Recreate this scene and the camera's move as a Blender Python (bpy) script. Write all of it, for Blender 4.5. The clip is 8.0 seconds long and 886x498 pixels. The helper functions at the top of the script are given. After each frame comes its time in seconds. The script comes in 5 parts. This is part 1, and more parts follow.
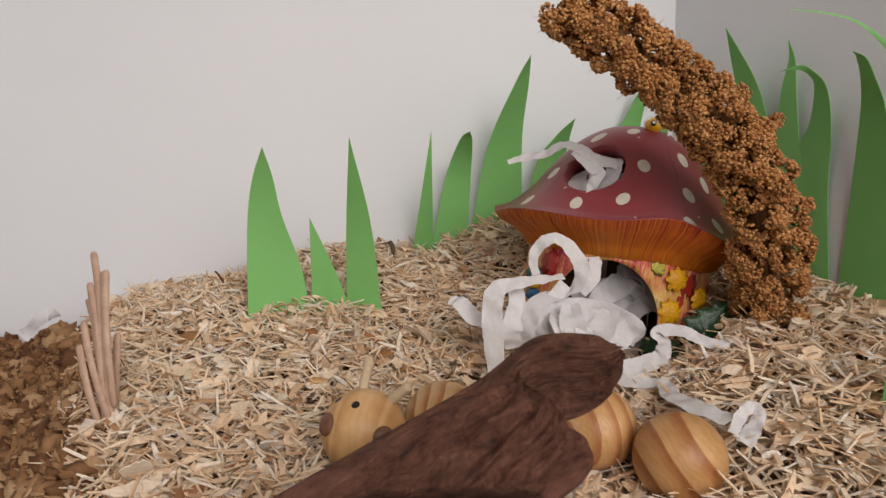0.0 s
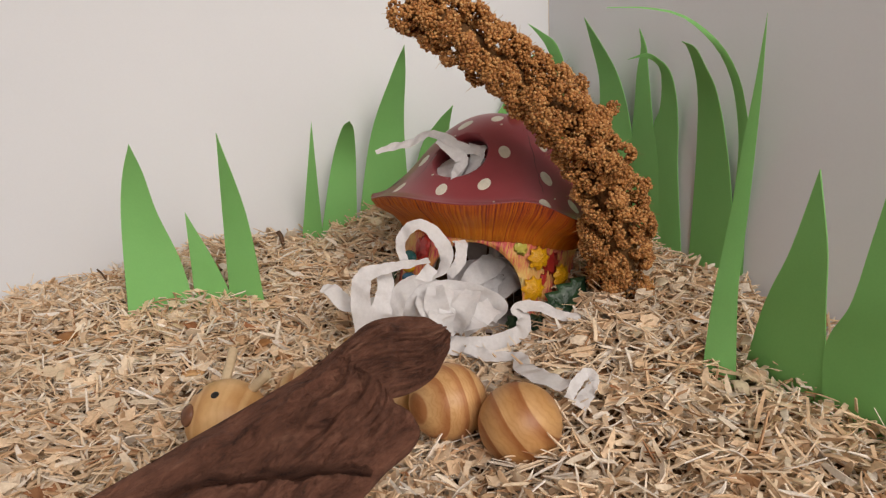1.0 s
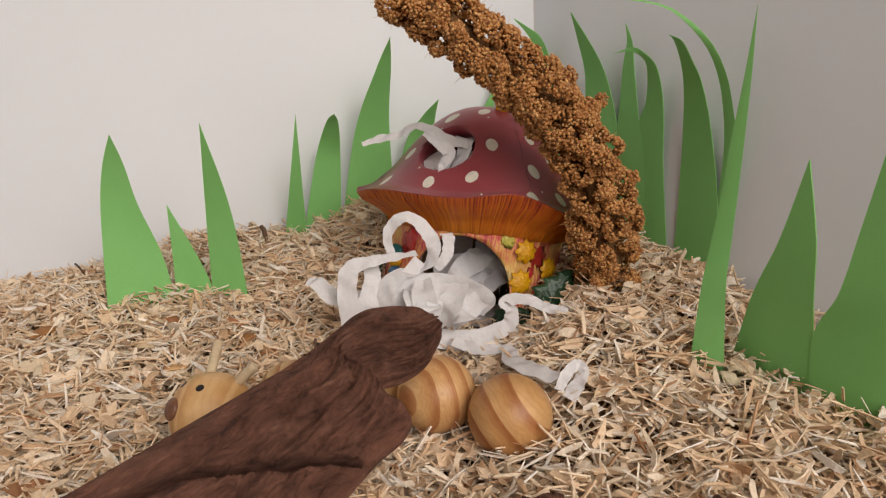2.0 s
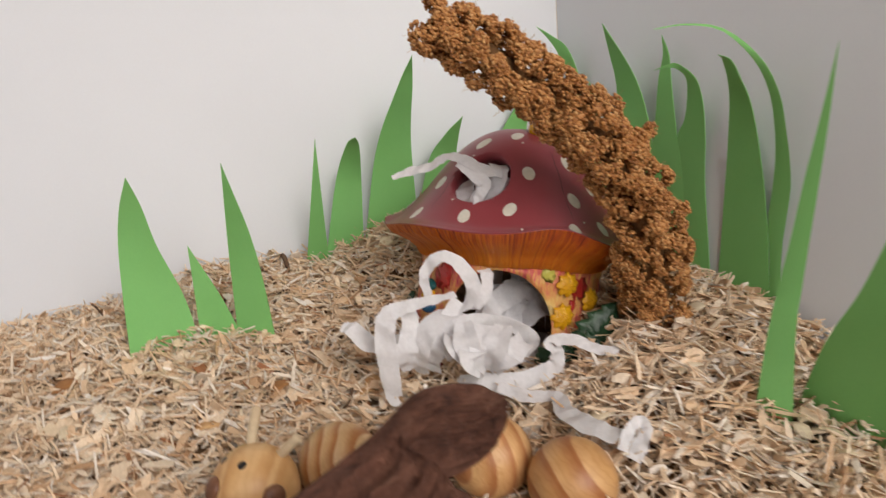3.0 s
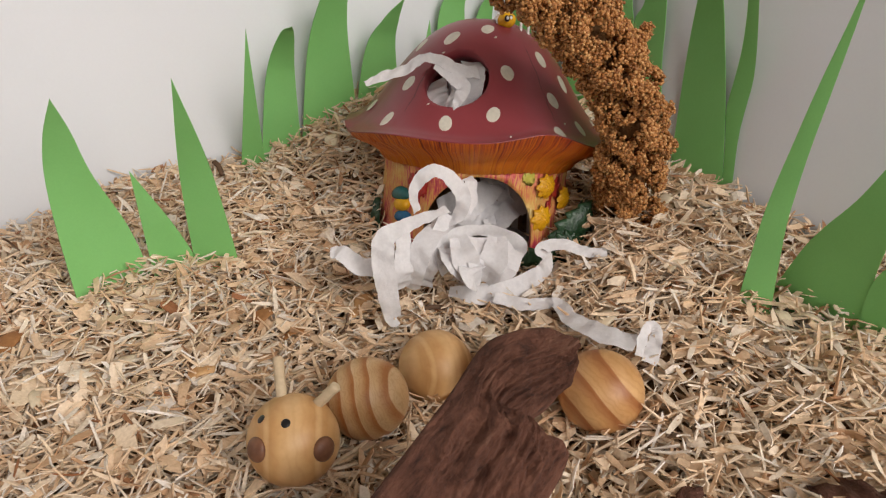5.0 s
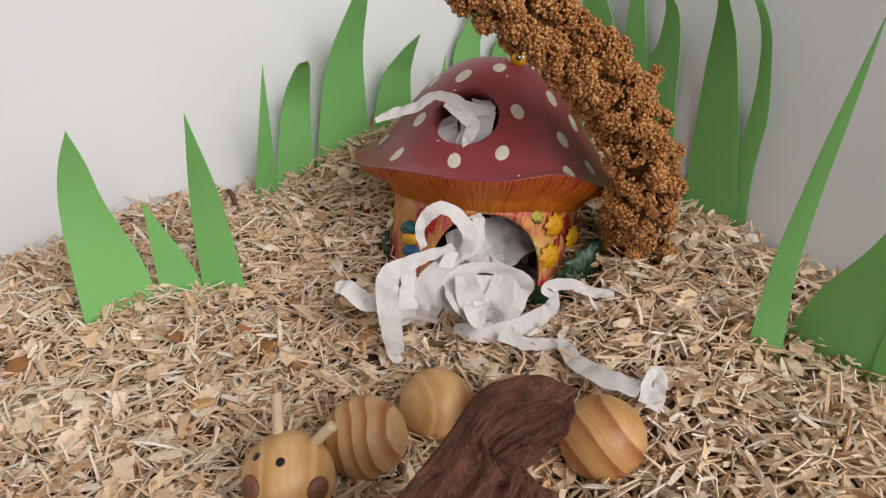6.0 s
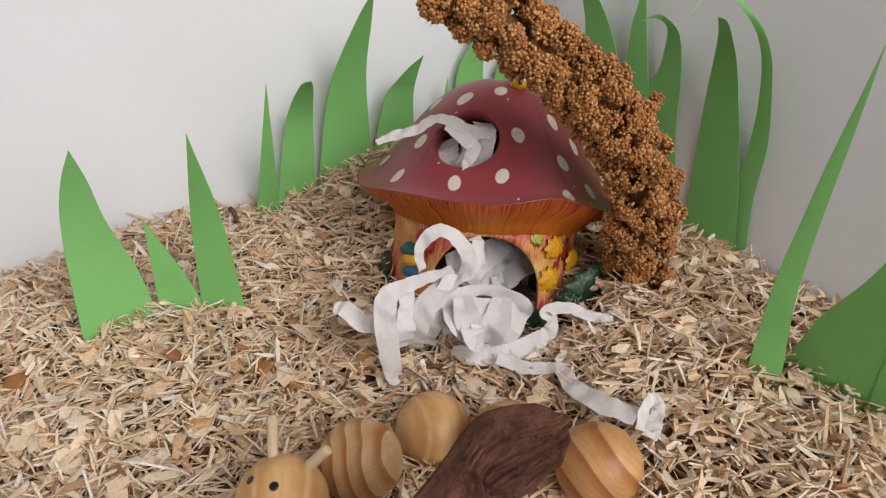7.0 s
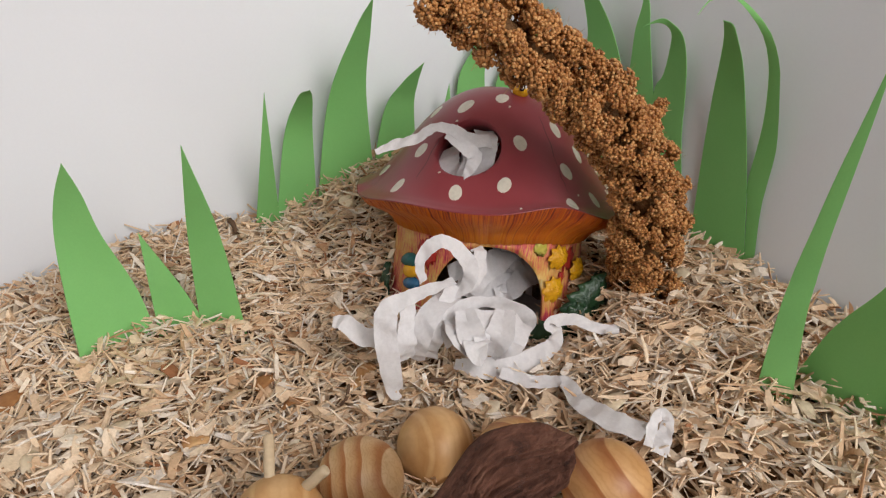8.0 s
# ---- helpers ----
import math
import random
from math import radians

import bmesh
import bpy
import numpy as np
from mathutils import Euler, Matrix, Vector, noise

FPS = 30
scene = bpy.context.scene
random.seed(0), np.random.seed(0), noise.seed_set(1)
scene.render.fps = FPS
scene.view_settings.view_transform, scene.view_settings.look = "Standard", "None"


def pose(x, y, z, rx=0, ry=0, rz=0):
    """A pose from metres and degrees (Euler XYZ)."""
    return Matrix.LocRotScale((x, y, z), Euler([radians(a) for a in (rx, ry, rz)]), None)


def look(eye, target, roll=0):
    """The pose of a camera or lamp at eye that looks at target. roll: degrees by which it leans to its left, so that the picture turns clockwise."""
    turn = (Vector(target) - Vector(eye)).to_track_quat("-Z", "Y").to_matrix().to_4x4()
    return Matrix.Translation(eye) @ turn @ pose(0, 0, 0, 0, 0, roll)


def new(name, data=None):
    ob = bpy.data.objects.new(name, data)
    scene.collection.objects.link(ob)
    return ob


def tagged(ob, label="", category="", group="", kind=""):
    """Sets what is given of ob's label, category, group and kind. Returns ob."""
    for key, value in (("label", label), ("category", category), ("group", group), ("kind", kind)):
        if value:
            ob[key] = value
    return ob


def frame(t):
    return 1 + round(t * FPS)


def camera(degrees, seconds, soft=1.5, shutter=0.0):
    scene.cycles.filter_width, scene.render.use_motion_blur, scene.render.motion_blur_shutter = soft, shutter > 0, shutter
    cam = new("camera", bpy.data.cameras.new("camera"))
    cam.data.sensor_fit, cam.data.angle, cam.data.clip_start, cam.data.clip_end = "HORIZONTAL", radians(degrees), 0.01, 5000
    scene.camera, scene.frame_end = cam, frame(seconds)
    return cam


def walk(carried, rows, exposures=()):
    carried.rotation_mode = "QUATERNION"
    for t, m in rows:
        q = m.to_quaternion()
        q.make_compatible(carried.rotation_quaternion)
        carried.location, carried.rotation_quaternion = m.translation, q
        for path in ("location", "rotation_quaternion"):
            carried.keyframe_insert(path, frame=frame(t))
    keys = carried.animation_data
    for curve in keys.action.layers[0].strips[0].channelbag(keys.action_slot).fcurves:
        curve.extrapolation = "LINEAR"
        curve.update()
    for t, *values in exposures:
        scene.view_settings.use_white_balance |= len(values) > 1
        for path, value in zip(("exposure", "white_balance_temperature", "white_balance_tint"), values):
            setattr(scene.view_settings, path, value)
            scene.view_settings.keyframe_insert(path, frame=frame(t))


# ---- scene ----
cam = camera(67.0, 8.0, soft=1.25, shutter=0.2)
PATH = [
    (0, (0.01, 0.011, 0.072), (-0.004, 2.008, -0.03), 0.4),
    (0.2, (0.0161, 0.0079, 0.0712), (0.035, 2.0029, -0.0693), 0.5),
    (0.3, (0.0198, 0.0060, 0.0728), (0.0646, 2.0001, -0.0800), 0.1),
    (0.5, (0.03, 0.001, 0.072), (0.145, 1.992, -0.076), -0.9),
    (0.7, (0.0326, 0.0004, 0.0738), (0.1808, 1.9889, -0.0802), -1.35),
    (1, (0.036, -0.001, 0.075), (0.216, 1.985, -0.087), -1.7),
    (1.2, (0.034, 0.0, 0.073), (0.261, 1.98, -0.09), -1.1),
    (2.3, (0.033, 0.002, 0.072), (0.273, 1.981, -0.092), -1.5),
    (2.5, (0.035, 0.003, 0.075), (0.252, 1.983, -0.096), -2.1),
    (2.7, (0.0348, 0.0034, 0.0775), (0.2546, 1.9835, -0.0974), -1.8),
    (2.8, (0.0329, 0.0054, 0.0800), (0.2599, 1.9837, -0.1067), -1.9),
    (3, (0.0213, 0.0190, 0.0931), (0.2562, 1.9936, -0.1205), -3.3),
    (3.1, (0.0026, 0.0284, 0.1029), (0.3288, 1.9872, -0.1350), -3.67),
    (3.2, (-0.012, 0.035, 0.111), (0.339, 1.987, -0.146), -2.9),
    (3.3, (-0.022, 0.038, 0.115), (0.384, 1.977, -0.161), -3.0),
    (3.5, (-0.029, 0.038, 0.111), (0.437, 1.957, -0.202), -3.7),
    (3.7, (-0.029, 0.037, 0.108), (0.479, 1.932, -0.281), -4.3),
    (4, (-0.025, 0.038, 0.109), (0.503, 1.908, -0.365), -7.5),
    (4.2, (-0.022, 0.037, 0.108), (0.539, 1.881, -0.425), -6.6),
    (4.5, (-0.02, 0.041, 0.111), (0.563, 1.851, -0.509), -5.6),
    (4.7, (-0.022, 0.044, 0.114), (0.575, 1.829, -0.561), -4.8),
    (5.8, (-0.018, 0.044, 0.12), (0.535, 1.866, -0.493), -3.7),
    (6, (-0.016, 0.044, 0.121), (0.53, 1.873, -0.476), -3.7),
    (6.5, (-0.016, 0.044, 0.123), (0.534, 1.88, -0.448), -3.1),
    (7, (-0.014, 0.044, 0.124), (0.527, 1.887, -0.433), -3.0),
    (7.5, (-0.011, 0.047, 0.122), (0.524, 1.896, -0.42), -3.3),
    (8, (-0.011, 0.049, 0.124), (0.518, 1.901, -0.413), -3.6),
]
walk(cam, [(t, look(eye, target, roll)) for t, eye, target, roll in PATH],
     exposures=[(0.0, -0.58, 7120, 14), (0.5, -0.71, 7420, 14), (1.0, -0.48, 7400, 14), (2.5, -0.44, 7330, 14), (3.5, -0.27, 6820, 12), (4.0, -0.30, 7030, 12.5), (4.5, -0.32, 7180, 13), (6.0, -0.31, 6900, 12), (8.0, -0.32, 6860, 12)])

# ---- world, daylight from the window behind the camera, exposure ----
world = bpy.data.worlds.new("daylight")
scene.world = world
world.use_nodes = True
wn, wl = world.node_tree.nodes, world.node_tree.links
sky = wn.new("ShaderNodeTexSky")
sky.sky_type, sky.sun_disc = "NISHITA", False
sky.sun_elevation, sky.sun_rotation = radians(38), radians(170)
wn["Background"].inputs["Strength"].default_value = 0.12
wl.new(sky.outputs["Color"], wn["Background"].inputs["Color"])

sun_data = bpy.data.lights.new("sun", "SUN")
sun_data.energy, sun_data.angle, sun_data.color = 0.6, radians(12), (1.0, 0.96, 0.9)
sun = new("sun", sun_data)
sun.matrix_world = look((1.5, -3.0, 1.6), (0, 0.3, 0))

win_data = bpy.data.lights.new("window_light", "AREA")
win_data.shape, win_data.size, win_data.size_y = "RECTANGLE", 1.2, 0.80
win_data.energy, win_data.color = 15.5, (0.955, 0.962, 1.0)
win = new("window_light", win_data)
win.matrix_world = look((0.45, -0.73, 0.46), (0.275, 0.3, 0.28))


# ---- materials ----
def material(name, rough=0.6, metal=0.0):
    m = bpy.data.materials.new(name)
    m.use_nodes = True
    b = m.node_tree.nodes["Principled BSDF"]
    b.inputs["Roughness"].default_value, b.inputs["Metallic"].default_value = rough, metal
    b.inputs["Specular IOR Level"].default_value = 0.4
    return m, m.node_tree.nodes, m.node_tree.links, b


def ramp(nodes, stops, interp="LINEAR"):
    r = nodes.new("ShaderNodeValToRGB")
    r.color_ramp.interpolation = interp
    els = r.color_ramp.elements
    while len(els) < len(stops):
        els.new(0.5)
    for e, (p, c) in zip(els, stops):
        e.position, e.color = p, (*c, 1)
    return r


def noise_tex(nodes, links, scale, detail=4.0, rough=0.55, coord=None, dist=0.0):
    n = nodes.new("ShaderNodeTexNoise")
    n.inputs["Scale"].default_value, n.inputs["Detail"].default_value = scale, detail
    n.inputs["Roughness"].default_value, n.inputs["Distortion"].default_value = rough, dist
    if coord is not None:
        links.new(coord, n.inputs["Vector"])
    return n


def bump(nodes, links, b, height, strength=0.3, distance=0.001):
    u = nodes.new("ShaderNodeBump")
    u.inputs["Strength"].default_value, u.inputs["Distance"].default_value = strength, distance
    links.new(height, u.inputs["Height"])
    links.new(u.outputs["Normal"], b.inputs["Normal"])
    return u


def mixed(nodes, links, fac, a, c, mode="MIX"):
    m = nodes.new("ShaderNodeMix")
    m.data_type, m.blend_type = "RGBA", mode
    for sock, v in ((m.inputs[0], fac), (m.inputs[6], a), (m.inputs[7], c)):
        if isinstance(v, (int, float)):
            sock.default_value = v
        elif isinstance(v, tuple):
            sock.default_value = (*v, 1)
        else:
            links.new(v, sock)
    return m.outputs[2]


def objco(nodes):
    return nodes.new("ShaderNodeTexCoord").outputs["Object"]


def plain(name, dark, light, scale, rough=0.6, bump_amount=0.2, bump_scale=None, depth=0.0006, metal=0.0, mottle=0.86):
    """A surface that varies between two colours at two scales, with fine relief."""
    m, n, l, b = material(name, rough, metal)
    co = objco(n)
    big = noise_tex(n, l, scale, 5, 0.6, co)
    fine = noise_tex(n, l, bump_scale or scale * 12, 3, 0.6, co)
    r = ramp(n, [(0.3, dark), (0.7, light)])
    l.new(big.outputs["Fac"], r.inputs["Fac"])
    shade = ramp(n, [(0.3, (mottle, mottle, mottle)), (0.7, (1, 1, 1))])
    l.new(fine.outputs["Fac"], shade.inputs["Fac"])
    l.new(mixed(n, l, 1.0, r.outputs["Color"], shade.outputs["Color"], "MULTIPLY"), b.inputs["Base Color"])
    bump(n, l, b, fine.outputs["Fac"], bump_amount, depth)
    return m


def island_mat(name, stops, rough, fibre=900.0):
    """Many loose pieces, each with its own tone and a fine grain."""
    m, n, l, b = material(name, rough)
    geo = n.new("ShaderNodeNewGeometry")
    r = ramp(n, stops)
    l.new(geo.outputs["Random Per Island"], r.inputs["Fac"])
    co = objco(n)
    g = noise_tex(n, l, fibre, 3, 0.6, co)
    g2 = noise_tex(n, l, 60, 3, 0.6, co)
    sh = ramp(n, [(0.3, (0.82, 0.79, 0.75)), (0.65, (1, 1, 1))])
    l.new(g.outputs["Fac"], sh.inputs["Fac"])
    sh2 = ramp(n, [(0.35, (0.88, 0.85, 0.81)), (0.65, (1, 1, 1))])
    l.new(g2.outputs["Fac"], sh2.inputs["Fac"])
    c = mixed(n, l, 1.0, r.outputs["Color"], sh.outputs["Color"], "MULTIPLY")
    c = mixed(n, l, 1.0, c, sh2.outputs["Color"], "MULTIPLY")
    l.new(c, b.inputs["Base Color"])
    bump(n, l, b, g.outputs["Fac"], 0.35, 0.0003)
    return m


WALL = plain("white_board", (0.73, 0.755, 0.79), (0.765, 0.79, 0.825), 5, 0.5, 0.02, 900, 0.0001, 0.0, 0.985)
# cream tint of the added room, so its bounce fills warmly
ROOM = plain("room_bounce_cream", (0.62, 0.56, 0.49), (0.68, 0.615, 0.54), 2, 0.8, 0.05, 60, 0.001)
ROOMFLOOR = plain("room_floor_wood", (0.22, 0.15, 0.10), (0.32, 0.22, 0.15), 5, 0.5, 0.1, 80, 0.001)
GREEN = plain("green_paper", (0.228, 0.585, 0.180), (0.253, 0.62, 0.205), 25, 0.7, 0.10, 1500, 0.0001, 0.0, 0.95)
# dark brown, so gaps between the pale shavings read as shade
BED = plain("bedding_gap_shade", (0.15, 0.08, 0.038), (0.29, 0.17, 0.09), 120, 0.9, 0.8, 500, 0.002)
SHAVE = island_mat("wood_shavings", [(0.0, (0.36, 0.15, 0.065)), (0.03, (0.62, 0.38, 0.22)), (0.11, (0.83, 0.60, 0.40)), (0.40, (0.93, 0.725, 0.52)), (0.65, (0.96, 0.81, 0.63)), (0.85, (0.97, 0.875, 0.75)), (1.0, (0.97, 0.93, 0.88))], 0.75)
CRUMB = island_mat("brown_substrate", [(0.0, (0.13, 0.055, 0.024)), (0.35, (0.27, 0.135, 0.060)), (0.75, (0.40, 0.225, 0.11)), (1.0, (0.56, 0.38, 0.22))], 0.9, 700)
SEED = island_mat("millet_seed", [(0.0, (0.29, 0.115, 0.036)), (0.30, (0.44, 0.19, 0.060)), (0.7, (0.57, 0.27, 0.090)), (1.0, (0.72, 0.42, 0.18))], 0.45, 1500)
MILLSTEM = plain("millet_core", (0.13, 0.06, 0.02), (0.24, 0.12, 0.045), 200, 0.85, 0.6, 900, 0.001)
TISSUE = plain("white_tissue", (0.90, 0.895, 0.905), (0.95, 0.945, 0.955), 60, 0.85, 0.4, 700, 0.0005)
def soften(m, share, tint):
    """Thin paper: a share of the light passes through."""
    n, l = m.node_tree.nodes, m.node_tree.links
    t, x = n.new("ShaderNodeBsdfTranslucent"), n.new("ShaderNodeMixShader")
    t.inputs["Color"].default_value = (*tint, 1)
    x.inputs[0].default_value = share
    l.new(n["Principled BSDF"].outputs[0], x.inputs[1])
    l.new(t.outputs[0], x.inputs[2])
    l.new(x.outputs[0], n["Material Output"].inputs["Surface"])


soften(TISSUE, 0.34, (0.92, 0.91, 0.92))
soften(GREEN, 0.15, (0.25, 0.62, 0.18))
LEAF = plain("painted_leaf", (0.008, 0.03, 0.014), (0.03, 0.085, 0.035), 160, 0.3, 0.5, 500, 0.001)
FLOWER = plain("painted_flower", (0.62, 0.28, 0.008), (0.75, 0.40, 0.015), 300, 0.35, 0.5, 900, 0.0008)
SPOT = plain("painted_spot", (0.60, 0.56, 0.46), (0.72, 0.69, 0.60), 120, 0.35, 0.1, 600, 0.0002)
YELLOW = plain("painted_yellow", (0.70, 0.34, 0.015), (0.82, 0.46, 0.03), 200, 0.25, 0.1, 600, 0.0003)
BLACK = plain("black_paint", (0.012, 0.011, 0.011), (0.02, 0.019, 0.019), 200, 0.35, 0.05, 800, 0.0002)
WHITE = plain("white_paint", (0.72, 0.72, 0.70), (0.80, 0.80, 0.78), 200, 0.35, 0.05, 800, 0.0002)
TEAL = plain("teal_paint", (0.01, 0.07, 0.075), (0.02, 0.13, 0.13), 200, 0.25, 0.1, 800, 0.0002)
BLUE = plain("blue_paint", (0.015, 0.10, 0.22), (0.03, 0.16, 0.32), 200, 0.25, 0.1, 800, 0.0002)
REDPAINT = plain("red_paint", (0.35, 0.02, 0.02), (0.45, 0.04, 0.03), 200, 0.3, 0.1, 800, 0.0002)
STICKWOOD = plain("peeled_stick", (0.46, 0.29, 0.205), (0.63, 0.44, 0.33), 90, 0.6, 0.4, 500, 0.0005)
DOWEL = plain("pale_dowel", (0.58, 0.44, 0.28), (0.68, 0.55, 0.37), 120, 0.55, 0.15, 600, 0.0003)
KNOT = plain("dark_wood_disc", (0.14, 0.055, 0.03), (0.24, 0.11, 0.06), 220, 0.45, 0.2, 700, 0.0004)
INNER = plain("unglazed_inside", (0.74, 0.68, 0.65), (0.82, 0.76, 0.73), 60, 0.8, 0.3, 400, 0.0006)


def cap_mat():
    m, n, l, b = material("maroon_glaze", 0.3)
    co = objco(n)
    a = noise_tex(n, l, 22, 5, 0.6, co)
    r = ramp(n, [(0.3, (0.225, 0.035, 0.043)), (0.7, (0.29, 0.053, 0.064))])
    l.new(a.outputs["Fac"], r.inputs["Fac"])
    patchy = noise_tex(n, l, 45, 6, 0.7, co)
    d = ramp(n, [(0.56, (0, 0, 0)), (0.75, (0.6, 0.6, 0.6))])
    l.new(patchy.outputs["Fac"], d.inputs["Fac"])
    # olive patches that thicken towards the rim
    sep = n.new("ShaderNodeSeparateXYZ")
    l.new(co, sep.inputs[0])
    rim = n.new("ShaderNodeMapRange")
    rim.inputs["From Min"].default_value, rim.inputs["From Max"].default_value = 0.009, 0.001
    l.new(sep.outputs["Z"], rim.inputs["Value"])
    f = n.new("ShaderNodeMath")
    f.operation = "MULTIPLY"
    l.new(rim.outputs["Result"], f.inputs[0])
    l.new(d.outputs["Color"], f.inputs[1])
    l.new(mixed(n, l, f.outputs[0], r.outputs["Color"], (0.07, 0.06, 0.028)), b.inputs["Base Color"])
    rr = n.new("ShaderNodeMapRange")
    rr.inputs["To Min"].default_value, rr.inputs["To Max"].default_value = 0.24, 0.40
    l.new(patchy.outputs["Fac"], rr.inputs["Value"])
    l.new(rr.outputs["Result"], b.inputs["Roughness"])
    fine = noise_tex(n, l, 140, 3, 0.5, co)
    bump(n, l, b, fine.outputs["Fac"], 0.12, 0.0006)
    return m


def streak_mat(name, stops, around, rough, up=14.0, blotch=0.55, rim=0.0):
    """Paint brushed on in streaks that run up and down a round body."""
    m, n, l, b = material(name, rough)
    co = objco(n)
    sep = n.new("ShaderNodeSeparateXYZ")
    l.new(co, sep.inputs[0])
    at = n.new("ShaderNodeMath")
    at.operation = "ARCTAN2"
    l.new(sep.outputs["Y"], at.inputs[0])
    l.new(sep.outputs["X"], at.inputs[1])
    mul = n.new("ShaderNodeMath")
    mul.operation = "MULTIPLY"
    mul.inputs[1].default_value = around
    l.new(at.outputs[0], mul.inputs[0])
    mz = n.new("ShaderNodeMath")
    mz.operation = "MULTIPLY"
    mz.inputs[1].default_value = up
    l.new(sep.outputs["Z"], mz.inputs[0])
    comb = n.new("ShaderNodeCombineXYZ")
    l.new(mul.outputs[0], comb.inputs[0])
    l.new(mz.outputs[0], comb.inputs[1])
    a = noise_tex(n, l, 1.0, 5, 0.65, comb.outputs[0])
    blot = noise_tex(n, l, 55, 4, 0.6, co)
    add = n.new("ShaderNodeMath")
    add.operation = "MULTIPLY_ADD"
    add.inputs[1].default_value = blotch
    l.new(blot.outputs["Fac"], add.inputs[0])
    half = n.new("ShaderNodeMath")
    half.operation = "MULTIPLY"
    half.inputs[1].default_value = 1.15 - blotch
    l.new(a.outputs["Fac"], half.inputs[0])
    l.new(half.outputs[0], add.inputs[2])
    # the darker paint is brushed inward from the rim
    edge = n.new("ShaderNodeMath")
    edge.operation = "MULTIPLY_ADD"
    edge.inputs[1].default_value = -rim
    l.new(sep.outputs["Z"], edge.inputs[0])
    l.new(add.outputs[0], edge.inputs[2])
    r = ramp(n, stops)
    l.new(edge.outputs[0], r.inputs["Fac"])
    l.new(r.outputs["Color"], b.inputs["Base Color"])
    bump(n, l, b, a.outputs["Fac"], 0.6, 0.0008)
    return m


CAP = cap_mat()
GILL = streak_mat("orange_gills", [(0.47, (0.11, 0.012, 0.014)), (0.54, (0.36, 0.050, 0.018)), (0.60, (0.55, 0.125, 0.014)), (0.74, (0.62, 0.21, 0.022))], 62.0, 0.38, 10, 0.22, 8.0)
STEM = streak_mat("yellow_red_stem", [(0.46, (0.40, 0.03, 0.07)), (0.53, (0.60, 0.12, 0.10)), (0.585, (0.64, 0.29, 0.09)), (0.68, (0.68, 0.45, 0.14)), (0.76, (0.76, 0.60, 0.30))], 52.0, 0.4, 150)


def turned_wood(name, dark, mid, light, scale, distort, axis, sharp=0.5, profile="SAW", grain_tone=(0.84, 0.76, 0.67)):
    """Turned softwood: growth rings across the body, fine pores, waxed."""
    m, n, l, b = material(name, 0.42)
    co = objco(n)
    mp = n.new("ShaderNodeMapping")
    mp.inputs["Rotation"].default_value = axis
    l.new(co, mp.inputs["Vector"])
    w = n.new("ShaderNodeTexWave")
    w.wave_type, w.bands_direction, w.wave_profile = "BANDS", "X", profile
    w.inputs["Scale"].default_value, w.inputs["Distortion"].default_value = scale, distort
    w.inputs["Detail"].default_value, w.inputs["Detail Scale"].default_value = 1.5, 0.6
    l.new(mp.outputs[0], w.inputs["Vector"])
    r = ramp(n, [(0.0, light), (0.45, mid), (sharp + 0.3, dark), (0.95, dark), (1.0, light)])
    l.new(w.outputs["Fac"], r.inputs["Fac"])
    w2 = n.new("ShaderNodeTexWave")
    w2.wave_type, w2.bands_direction, w2.wave_profile = "BANDS", "X", "SIN"
    w2.inputs["Scale"].default_value, w2.inputs["Distortion"].default_value = scale * 4.7, distort * 2.5
    w2.inputs["Detail"].default_value, w2.inputs["Detail Scale"].default_value = 2.5, 1.2
    l.new(mp.outputs[0], w2.inputs["Vector"])
    line = ramp(n, [(0.0, grain_tone), (0.5, (1, 1, 1))])
    l.new(w2.outputs["Fac"], line.inputs["Fac"])
    g = noise_tex(n, l, 90, 5, 0.6, co)
    sh = ramp(n, [(0.3, (0.78, 0.70, 0.62)), (0.65, (1, 1, 1))])
    l.new(g.outputs["Fac"], sh.inputs["Fac"])
    grain = mixed(n, l, 1.0, r.outputs["Color"], line.outputs["Color"], "MULTIPLY")
    l.new(mixed(n, l, 1.0, grain, sh.outputs["Color"], "MULTIPLY"), b.inputs["Base Color"])
    fine = noise_tex(n, l, 700, 2, 0.5, co)
    bump(n, l, b, fine.outputs["Fac"], 0.08, 0.0003)
    return m


WOOD_PLAIN = turned_wood("honey_wood", (0.64, 0.37, 0.155), (0.71, 0.435, 0.20), (0.76, 0.50, 0.25), 22, 3.0, (0.3, 0.5, 0.2), 0.5, "SIN", (0.96, 0.93, 0.90))
WOOD_STRIPE = turned_wood("striped_wood", (0.46, 0.20, 0.07), (0.66, 0.42, 0.21), (0.73, 0.52, 0.30), 62, 6.5, (0.0, 0.30, 0.25), 0.5, "SAW", (0.92, 0.87, 0.81))
WOOD_BAND = turned_wood("banded_wood", (0.38, 0.15, 0.055), (0.60, 0.33, 0.135), (0.66, 0.40, 0.19), 40, 3.4, (0.0, 0.72, 0.1), 0.56, "SAW", (0.93, 0.89, 0.84))
WOOD_RING = turned_wood("ringed_wood", (0.46, 0.20, 0.08), (0.63, 0.36, 0.16), (0.68, 0.42, 0.20), 52, 4.5, (0.0, 0.15, -0.55), 0.5, "SAW", (0.92, 0.87, 0.81))


